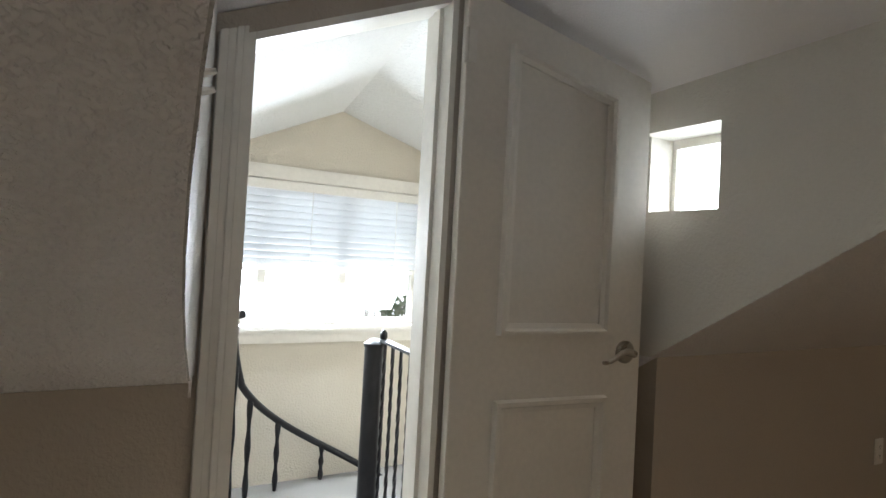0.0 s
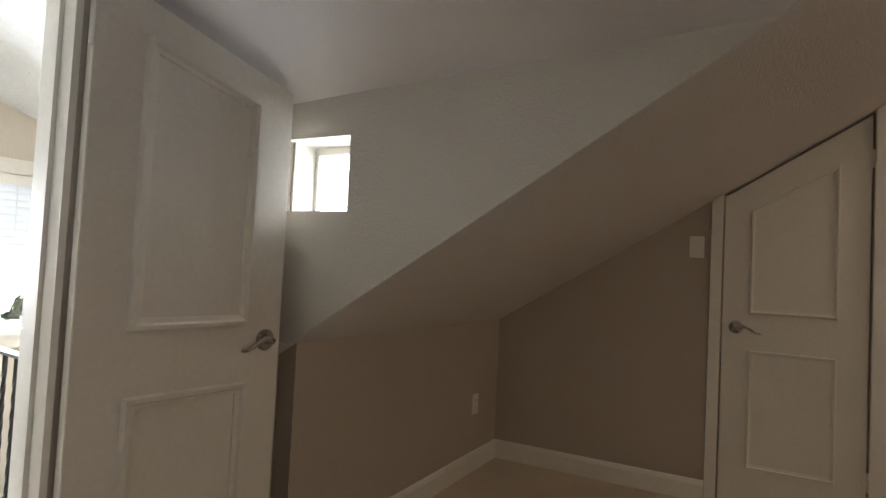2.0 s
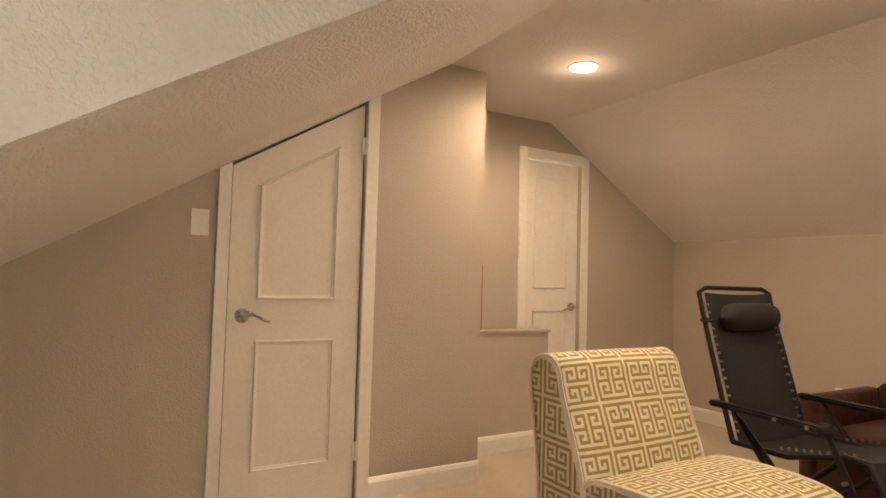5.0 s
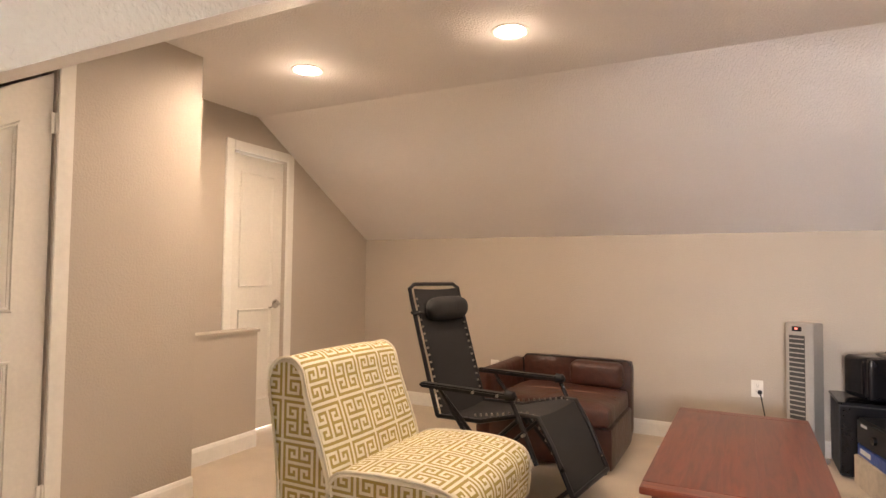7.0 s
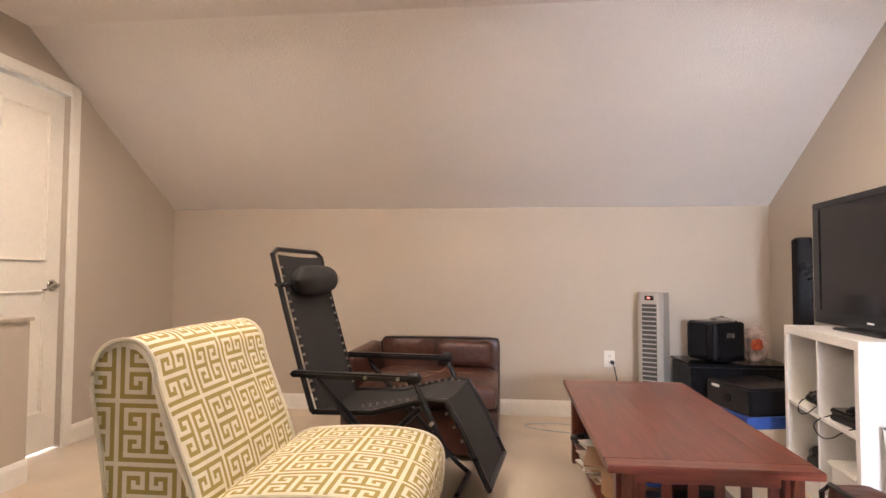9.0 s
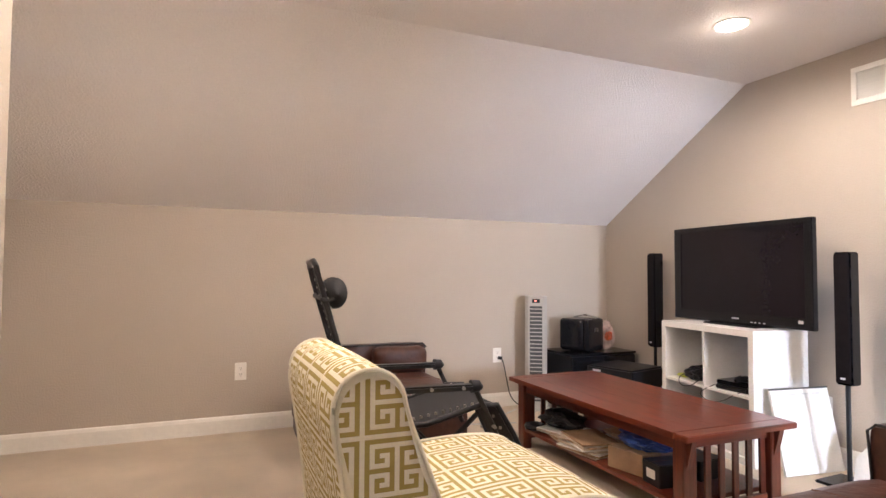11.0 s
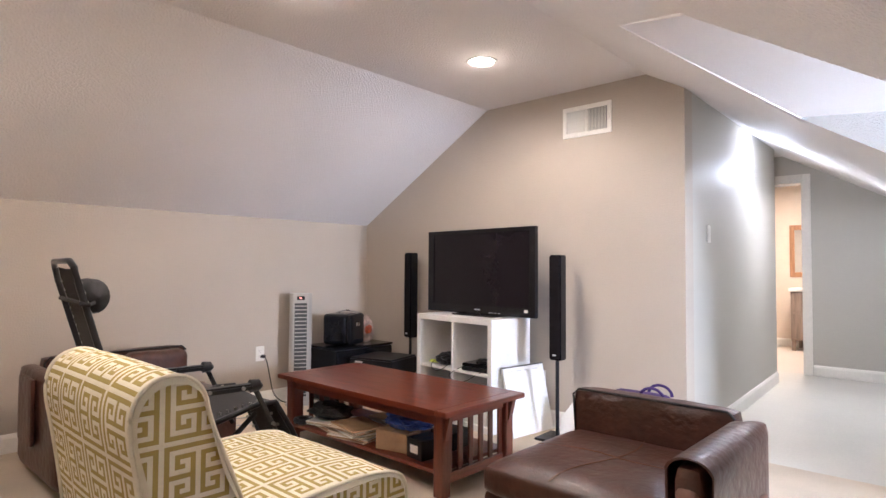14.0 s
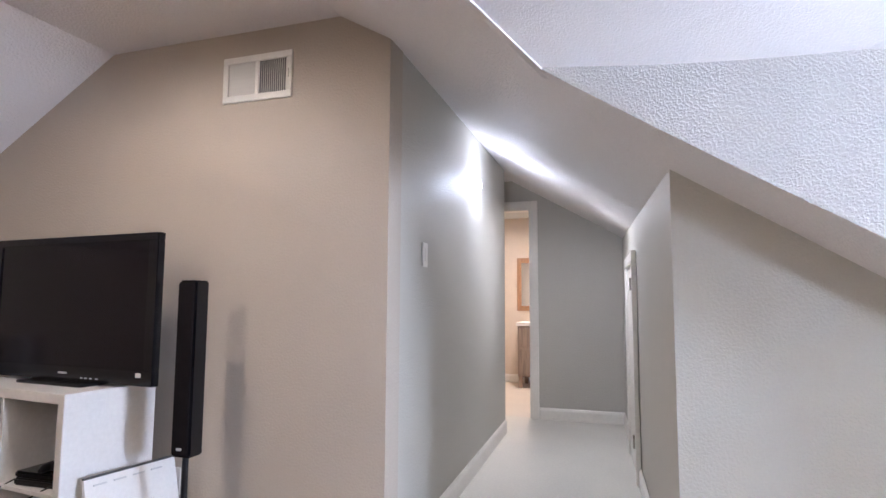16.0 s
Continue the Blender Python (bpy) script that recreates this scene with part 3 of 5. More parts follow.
part("casing", bm, TRIM, dc)
bm = new_bm()
prism(bm, [(DY1 + 0.004, 0), (DY1 + 0.058, 0), (DY1 + 0.058, se(DY1 + 0.058)), (DY1 + 0.004, se(DY1 + 0.004))], 0, XD - 0.016, XD, 0.003)
part("casing", bm, TRIM, dc)
part("latch_plate", bar((f - 0.002, DY1 - 0.003, 0.89), (f + 0.03, DY1 + 0.003, 0.96)), NICKEL, dc, "nickel latch plate")

# far door
dc = thing("door_2", Matrix.Identity(4), "white two-panel door at the end of the attic", "door")
dc["kind"] = "structure"
f = XF + 0.03
part("leaf", bar((f, FY0 + 0.004, 0.012), (f + 0.035, FY1 - 0.004, FZ - 0.01), 0.002), DOORPAINT, dc)
for name, z0, z1 in (("upper_panel", 1.06, 1.90), ("lower_panel", 0.22, 0.90)):
    bm = new_bm()
    panel_moulding(bm, [(FY0 + 0.11, z0), (FY1 - 0.10, z0), (FY1 - 0.10, z1), (FY0 + 0.11, z1)], 0, f, -1)
    part(name, bm, DOORPAINT, dc)
lever(dc, (f, FY0 + 0.06, 0.925), 0, -1, 1)
for y0, y1 in ((FY1, FY1 + 0.07), (FY0 - 0.07, FY0)):
    zt = min(FZ + 0.07, sa(y0) - 0.005)
    zt2 = min(FZ + 0.07, sa(y1) - 0.005)
    part("casing", prism(new_bm(), [(y0, 0), (y1, 0), (y1, zt2), (y0, zt)], 0, XF - 0.018, XF, 0.004), TRIM, dc)
part("casing", bar((XF - 0.018, FY0 + 0.002, FZ), (XF, FY1 - 0.002, FZ + 0.068), 0.004), TRIM, dc)
part("jamb", bar((XF, FY1 - 0.004, 0), (XF + 0.03, FY1, FZ)), TRIM, dc)

# stair door, standing open against the dormer wall
H = Vector((1.145, YF - 0.012, 0))
L = Vector((1.78, 5.068, 0))
ang = math.degrees(math.atan2(L.y - H.y, L.x - H.x))
LW = (L - H).length
dc = thing("door_3", pose(H.x, H.y, 0, 0, 0, ang), "white two-panel stair door standing open, top cut to the gable", "door")
dc["kind"] = "structure"
zt0, zt1 = 1.862, 1.71
part("leaf", prism(new_bm(), [(0.004, 0.012), (LW, 0.012), (LW, zt1), (0.004, zt0)], 1, -0.036, 0.0, 0.002), DOORPAINT, dc)
bm = new_bm()
k = (zt1 - zt0) / LW
panel_moulding(bm, [(0.135, 0.935), (LW - 0.13, 0.935), (LW - 0.13, zt0 + k * (LW - 0.13) - 0.10), (0.135, zt0 + k * 0.135 - 0.10)], 1, -0.036, -1, 0.034, 0.022)
part("upper_panel", bm, DOORPAINT, dc)
bm = new_bm()
panel_moulding(bm, [(0.135, 0.14), (LW - 0.13, 0.14), (LW - 0.13, 0.76), (0.135, 0.76)], 1, -0.036, -1, 0.034, 0.022)
part("lower_panel", bm, DOORPAINT, dc)
lever(dc, (LW - 0.06, -0.036, 0.885), 1, -1, -1)
for z in (1.70, 0.25):
    bm = cyl(new_bm(), (0, -0.036, z - 0.045), 0.008, 0.09, 2, 10)
    box(bm, (0.0, -0.04, z - 0.043), (0.03, -0.036, z + 0.043))
    part("hinge", bm, TRIM, dc, "painted hinge", True)

# casing and jamb of the stair doorway
fr = thing("door_frame_1", Matrix.Identity(4), "white moulded casing around the stair doorway", "door frame")
fr["kind"] = "structure"
bm = new_bm()
for i, (u0, u1, d) in enumerate(((0.0, 0.018, 0.022), (0.018, 0.036, 0.014), (0.036, 0.05, 0.018), (0.05, 0.062, 0.011))):
    prism(bm, [(JX0 - 0.062 + u0, 0), (JX0 - 0.062 + u1, 0), (JX0 - 0.062 + u1, gable(JX0 - 0.062 + u1) - 0.012), (JX0 - 0.062 + u0, gable(JX0 - 0.062 + u0) - 0.012)], 1, YF - d, YF, 0.002)
part("casing", bm, TRIM, fr)
part("jamb", prism(new_bm(), [(JX0, 0), (JX0 + 0.018, 0), (JX0 + 0.018, HEAD0 + 0.008), (JX0, HEAD0)], 1, YF, YF + 0.13), TRIM, fr)
bm = prism(new_bm(), [(JX1 - 0.018, 0), (JX1, 0), (JX1, HEAD1), (JX1 - 0.018, HEAD1 - 0.008)], 1, YF - 0.012, YF + 0.13)
box(bm, (JX1 - 0.03, YF + 0.04, 0), (JX1 - 0.018, YF + 0.075, HEAD1 - 0.012))
part("jamb", bm, TRIM, fr)
part("head", prism(new_bm(), [(JX0 + 0.018, HEAD0 - 0.012), (JX1 - 0.018, HEAD1 - 0.028), (JX1 - 0.018, HEAD1 - 0.008), (JX0 + 0.018, HEAD0 + 0.006)], 1, YF - 0.004, YF + 0.13), TRIM, fr)

# bathroom doorway casing, hall door
fr = thing("door_frame_2", Matrix.Identity(4), "white casing around the bathroom doorway", "door frame")
fr["kind"] = "structure"
part("casing", bar((HX, BY1, 0), (HX + 0.018, BY1 + 0.07, min(BZ + 0.07, sb(BY1 + 0.07) - 0.01)), 0.004), TRIM, fr)
part("casing", bar((HX, BY0 - 0.07, BZ), (HX + 0.018, BY1 - 0.002, BZ + 0.07), 0.004), TRIM, fr)
part("jamb", bar((HX - 0.13, BY1 - 0.018, 0), (HX, BY1, BZ)), TRIM, fr)
part("jamb", bar((HX - 0.13, BY0, BZ - 0.018), (HX, BY1 - 0.018, BZ)), TRIM, fr)
dc = thing("door_4", pose(-2.1, hn(-2.1), 0, 0, 0, 4.0), "low white access door in the hall knee wall", "door")
dc["kind"] = "structure"
part("leaf", bar((-0.35, -0.012, 0.02), (0.35, -0.001, 1.34), 0.003), DOORPAINT, dc)
for x0 in (-0.42, 0.35):
    part("casing", bar((x0, -0.03, 0), (x0 + 0.07, -0.001, 1.36), 0.004), TRIM, dc)
part("casing", bar((-0.42, -0.03, 1.36), (0.42, -0.001, 1.43), 0.004), TRIM, dc)
for z in (0.25, 1.22):
    part("hinge", cyl(new_bm(), (0.355, -0.034, z - 0.04), 0.007, 0.08, 2, 10), NICKEL, dc)

# ---- windows ----
w = thing("window_1", Matrix.Identity(4), "wide white window over the stair with raised sashes", "window")
w["kind"] = "structure"
bm = new_bm()
box(bm, (WX0 - 0.075, SY - 0.02, SZ1), (WX1 + 0.075, SY, SZ1 + 0.075), 0.004)
part("casing", bm, TRIM, w)
for x0 in (WX0 - 0.075, WX1):
    part("casing", bar((x0, SY - 0.02, SZ0 - 0.02), (x0 + 0.075, SY, SZ1), 0.004), TRIM, w)
part("window_sill", bar((WX0 - 0.1, SY - 0.06, SZ0 - 0.03), (WX1 + 0.1, SY + 0.05, SZ0), 0.006), TRIM, w)
part("apron", bar((WX0 - 0.075, SY - 0.018, SZ0 - 0.095), (WX1 + 0.075, SY, SZ0 - 0.03), 0.004), TRIM, w)
third = (WX1 - WX0) / 3
for i in range(4):
    x = WX0 + third * i
    part("frame_post", bar((x - (0.0 if i == 0 else 0.02), SY + 0.05, SZ0), (x + (0.0 if i == 3 else 0.02), SY + 0.1, SZ1), 0.003), TRIM, w)
for z in (SZ0, SZ1 - 0.03):
    part("frame_rail", bar((WX0, SY + 0.055, z), (WX1, SY + 0.095, z + 0.03), 0.003), TRIM, w)
for i in range(3):
    p = part("pane", bar((WX0 + third * i + 0.02, SY + 0.072, SZ0 + 0.03), (WX0 + third * (i + 1) - 0.02, SY + 0.077, SZ1 - 0.03)), GLASS, w)
    p.visible_shadow = False

bl = thing("window_blind", Matrix.Identity(4), "white horizontal slat blind half lowered", "blind")
part("head_rail", bar((WX0 + 0.01, SY - 0.035, SZ1 - 0.05), (WX1 - 0.01, SY + 0.02, SZ1 - 0.003), 0.004), PLASTIC, bl)
slat = bpy.data.meshes.new("slat")
sbm = new_bm()
sx = WX1 - WX0 - 0.04
prev = None
for i in range(5):
    u = (i - 2) / 2
    yy, zz = 0.024 * u, 0.003 * (1 - u * u)
    row = [sbm.verts.new((sx * s, yy, zz + h)) for s in (-0.5, 0.5) for h in (0, 0.0025)]
    if prev:
        sbm.faces.new([prev[0], row[0], row[2], prev[2]])
        sbm.faces.new([prev[1], prev[3], row[3], row[1]])
        sbm.faces.new([prev[0], prev[1], row[1], row[0]])
        sbm.faces.new([prev[2], row[2], row[3], prev[3]])
    else:
        sbm.faces.new([row[0], row[2], row[3], row[1]])
    prev = row
sbm.faces.new([prev[0], prev[1], prev[3], prev[2]])
sbm.to_mesh(slat)
sbm.free()
slat.materials.append(BLIND)
zs = SZ1 - 0.07
n_slat = 11
for i in range(n_slat):
    o = new("slat", slat)
    o.parent = bl
    o.matrix_basis = pose((WX0 + WX1) / 2, SY - 0.008, zs - i * 0.0352, -42)
zb = zs - n_slat * 0.0352
part("bottom_rail", bar((WX0 + 0.02, SY - 0.03, zb - 0.012), (WX1 - 0.02, SY + 0.016, zb + 0.01), 0.004), PLASTIC, bl)
for x in (WX0 + 0.18, (WX0 + WX1) / 2, WX1 - 0.18):
    bm = tube(new_bm(), [(x, SY - 0.036, zb), (x, SY - 0.036, SZ1 - 0.03)], 0.0016, 6)
    part("ladder_cord", bm, PLASTIC, bl)
part("tilt_wand", tube(new_bm(), [(WX0 + 0.1, SY - 0.045, SZ1 - 0.05), (WX0 + 0.1, SY - 0.05, zb - 0.02)], 0.005, 8), PLASTIC, bl)

w = thing("window_2", Matrix.Identity(4), "small square window deep in the dormer cheek", "window")
w["kind"] = "structure"
xg = C1 + 0.13
part("window_frame", bar((xg - 0.012, WY, WZ1 - 0.03), (xg + 0.02, YF - 0.012, WZ1), 0.002), TRIM, w)
part("window_frame", bar((xg - 0.012, YF - 0.03, WZ0), (xg + 0.02, YF - 0.012, WZ1 - 0.03), 0.002), TRIM, w)
part("window_frame", bar((xg - 0.012, WY, WZ0), (xg + 0.02, YF - 0.03, WZ0 + 0.012), 0.002), TRIM, w)
p = part("pane", bar((xg, WY, WZ0 + 0.012), (xg + 0.004, YF - 0.03, WZ1 - 0.03)), GLASS, w)
p.visible_shadow = False

# ---- stair railing ----
PX, PY = 1.45, 6.27
rail = thing("stair_guard", Matrix.Identity(4), "black wrought iron guard rail with twisted balusters on the landing", "railing")
bm = tube(new_bm(), [(PX, PY, -0.12), (PX, PY, 0.72)], 0.045, 20)
tube(bm, [(PX, PY, 0.72), (PX, PY, 0.735), (PX, PY, 0.755)], [0.05, 0.05, 0.02], 20)
part("newel_post", bm, IRON, rail, "thick round iron newel post", True)
bm = tube(new_bm(), [(PX + 0.03, PY - 0.03, 0.75), (PX + 0.03, PY - 0.03, 0.765), (PX + 0.03, PY - 0.03, 0.785), (PX + 0.03, PY - 0.03, 0.80)], [0.012, 0.018, 0.018, 0.006], 14)
part("finial", bm, IRON, rail, "", True)
GA, GB = Vector((PX + 0.03, PY - 0.04, 0)), Vector((1.40, 5.45, 0))
gd = (GB - GA).normalized()
gs = Vector((-gd.y, gd.x, 0)) * 0.02
bm = slab(new_bm(), [GA + gs + Vector((0, 0, 0.745)), GB + gs + Vector((0, 0, 0.745)), GB - gs + Vector((0, 0, 0.745)), GA - gs + Vector((0, 0, 0.745))], (0, 0, 0.012))
part("top_rail", bm, IRON, rail)
bm = slab(new_bm(), [GA + gs + Vector((0, 0, -0.06)), GB + gs + Vector((0, 0, -0.06)), GB - gs + Vector((0, 0, -0.06)), GA - gs + Vector((0, 0, -0.06))], (0, 0, 0.012))
part("bottom_rail", bm, IRON, rail)
tw = bpy.data.meshes.new("baluster")
tb = new_bm()
prev = None
N = 44
for i in range(N + 1):
    z = -0.05 + 0.795 * i / N
    kk = min(max((z - 0.02) / 0.66, 0), 1)
    a = kk * math.pi * 5
    row = [tb.verts.new((0.0085 * math.cos(a + q), 0.0085 * math.sin(a + q), z)) for q in (math.pi / 4 + j * math.pi / 2 for j in range(4))]
    if prev:
        for j in range(4):
            tb.faces.new([prev[j], prev[(j + 1) % 4], row[(j + 1) % 4], row[j]])
    prev = row
tb.to_mesh(tw)
tb.free()
tw.materials.append(IRON)
for i in range(8):
    q = GA.lerp(GB, (i + 0.15) / 7.5)
    o = new("baluster", tw)
    o.parent = rail
    o.matrix_basis = pose(q.x, q.y, 0, 0, 0, i * 23)

sp = thing("spiral_stair_rail", Matrix.Identity(4), "black spiral handrail descending around the post", "railing")


def helix(k):
    a = radians(168 - 125 * k)
    zz = 0.72 - 0.14 * min(k * 6, 1) - 0.78 * k + 0.12 * max(0, 1 - k / 0.6) ** 2
    return Vector((PX + 0.62 * math.cos(a), PY + 0.54 * math.sin(a), zz))


path = [Vector((PX - 0.60, PY - 0.02, 0.87)), Vector((PX - 0.61, PY + 0.04, 0.86))] + [helix(i / 30) for i in range(31)]
part("handrail", tube(new_bm(), path, 0.017, 12), IRON, sp, "", True)
for k in (0.10, 0.24, 0.40, 0.60):
    q = helix(k)
    b = tube(new_bm(), [(q.x, q.y, q.z - j * (q.z + 0.07) / 13) for j in range(14)], [0.012 + 0.0035 * math.sin(j * 1.3) for j in range(14)], 8)
    part("baluster", b, IRON, sp, "", True)

# ---- fixtures ----


def plate(name, m, label, kind, cover=PLASTIC):
    """A wall plate, facing local +x: two sockets, or a rocker or toggles."""
    p = thing(name, m, label, "outlet" if kind == "outlet" else "switch")
    part("plate", bar((0, -0.037, -0.058), (0.006, 0.037, 0.058), 0.0025), cover, p)
    if kind == "outlet":
        for z in (-0.021, 0.021):
            bm = tube(new_bm(), [(0.005, 0, z), (0.0085, 0, z)], [0.017, 0.0165], 18)
            s = part("socket", bm, cover, p)
            bm = new_bm()
            for y in (-0.006, 0.006):
                box(bm, (0.008, y - 0.001, z - 0.001), (0.0092, y + 0.001, z + 0.007))
            box(bm, (0.008, -0.002, z - 0.010), (0.0092, 0.002, z - 0.006))
            part("slots", bm, BLACKPL, s)
    elif kind == "toggle":
        for z in (-0.012, 0.012):
            part("toggle", tube(new_bm(), [(0.004, 0, z), (0.022, 0, z + 0.006)], [0.006, 0.004], 8), cover, p)
    else:
        part("rocker", bar((0.005, -0.016, -0.033), (0.010, 0.016, 0.033), 0.002), cover, p)
    return p


plate("wall_outlet", pose(1.085, 0, 0.408, 0, 0, 90), "white double outlet on the knee wall with a plug", "outlet")
plate("wall_outlet", pose(3.02, 0, 0.398, 0, 0, 90), "white double outlet on the bare knee wall", "outlet")
plate("wall_outlet", pose(0, 1.911, 0.318), "white double outlet behind the leaning board", "outlet")
plate("wall_outlet", pose(3.41, YB, 0.38, 0, 0, -90), "white outlet low on the dormer knee wall", "outlet")
plate("wall_switch", pose(XD, 3.94, 1.338, 0, 0, 180), "white light switch beside the closet door", "rocker")
plate("wall_switch", pose(-0.49, hs(-0.49), 1.325, 0, 0, 93.1), "white light switch on the hall wall", "rocker")
plate("wall_switch", pose(c2(4.60), 4.60, 1.335, 0, 0, -7), "white toggle switch on the dormer cheek", "toggle")


def recessed(x, y):
    p = thing("recessed_light", pose(x, y, ZC), "white recessed ceiling light, lit", "ceiling light", "recessed ceiling lights")
    bm = new_bm()
    n = 32
    prof = [(0.092, 0.0), (0.09, -0.005), (0.078, -0.007), (0.07, -0.002)]
    rows = [[bm.verts.new((r * math.cos(2 * math.pi * j / n), r * math.sin(2 * math.pi * j / n), z)) for j in range(n)] for r, z in prof]
    for a, b in zip(rows, rows[1:]):
        for j in range(n):
            bm.faces.new([a[j], a[(j + 1) % n], b[(j + 1) % n], b[j]])
    part("trim_ring", bm, PLASTIC, p, "", True)
    part("diffuser", cyl(new_bm(), (0, 0, -0.003), 0.07, 0.002, 2, 32), BULB, p, "glowing warm lens")


for lx in (0.86, 2.13, 3.345):
    recessed(lx, 2.05)

sc = thing("wall_sconce", pose(-1.65, hs(-1.65), 1.90, 0, 0, 3.1), "small white half-round wall light, lit, in the hall", "wall light")
part("back_plate", tube(new_bm(), [(0, 0, 0), (0, 0.01, 0)], [0.06, 0.058], 24), PLASTIC, sc)
bm = new_bm()
tube(bm, [(0, 0.01, 0), (0, 0.022, 0), (0, 0.032, 0), (0, 0.036, 0)], [0.055, 0.05, 0.033, 0.01], 24)
part("diffuser", bm, SCONCE, sc, "glowing white dome", True)

v = thing("air_vent", pose(0, 2.271, 2.09), "white louvred air vent high on the wall", "air vent")
part("frame", box(box(box(box(new_bm(), (0, -0.18, 0.075), (0.012, 0.18, 0.105), 0.002), (0, -0.18, -0.105), (0.012, 0.18, -0.075), 0.002), (0, -0.18, -0.075), (0.012, -0.15, 0.075), 0.002), (0, 0.15, -0.075), (0.012, 0.18, 0.075), 0.002), PLASTIC, v)
part("backing", bar((0.0005, -0.15, -0.075), (0.002, 0.15, 0.075)), mat("shadow_grey_duct", (0.25, 0.25, 0.25), 0.8), v)
part("mullion", bar((0.002, -0.008, -0.075), (0.011, 0.008, 0.075)), PLASTIC, v)
sl = bpy.data.meshes.new("vent_slat")
bm = box(new_bm(), (-0.006, -0.0012, -0.074), (0.005, 0.0012, 0.074))
bm.to_mesh(sl)
bm.free()
sl.materials.append(PLASTIC)
for s in (-1, 1):
    for i in range(13):
        o = new("slat", sl)
        o.parent = v
        o.matrix_basis = pose(0.009, s * (0.014 + 0.0105 * i), 0, 0, 0, 40 * s)
part("lever", bar((0.012, 0.162, -0.02), (0.02, 0.166, 0.02)), PLASTIC, v)

# ---- slipper chair with a key-pattern fabric ----
KEY = ["###########", "#...#.#...#", "#.#.#.#.#.#", "#.###.###.#", "#.........#", "#####.#####", "#.........#", "#.###.###.#", "#.#.#.#.#.#", "#...#.#...#", "###########"]
KEY[0] = KEY[10] = "#####.#####"
KEY[5] = "###########"
CELLS = 14


def key_at(i, j):
    turn = (i // CELLS + j // CELLS) % 2
    i, j = i % CELLS, j % CELLS
    if i == 0 or j == 0:
        return 0
    if 2 <= i <= 12 and 2 <= j <= 12:
        return 0 if (KEY[j - 2][i - 2] if turn else KEY[i - 2][j - 2]) == "#" else 1
    return 1


def resample(pts, step):
    out, acc = [Vector(pts[0])], 0.0
    for a, b in zip(pts, pts[1:]):
        a, b = Vector(a), Vector(b)
        d = (b - a).length
        t = step - acc
        while t <= d:
            out.append(a.lerp(b, t / d))
            t += step
        acc = (acc + d) % step
    return out


def smooth_poly(pts, n=3):
    """Rounds a profile's corners by cutting them n times."""
    for _ in range(n):
        q = [pts[0]]
        for a, b in zip(pts, pts[1:]):
            a, b = Vector(a), Vector(b)
            q += [a.lerp(b, 0.25), a.lerp(b, 0.75)]
        pts = q + [pts[-1]]
    return pts


def inside(p, poly):
    c = False
    for a, b in zip(poly, poly[1:] + poly[:1]):
        if (a[1] > p[1]) != (b[1] > p[1]) and p[0] < (b[0] - a[0]) * (p[1] - a[1]) / (b[1] - a[1]) + a[0]:
            c = not c
    return c


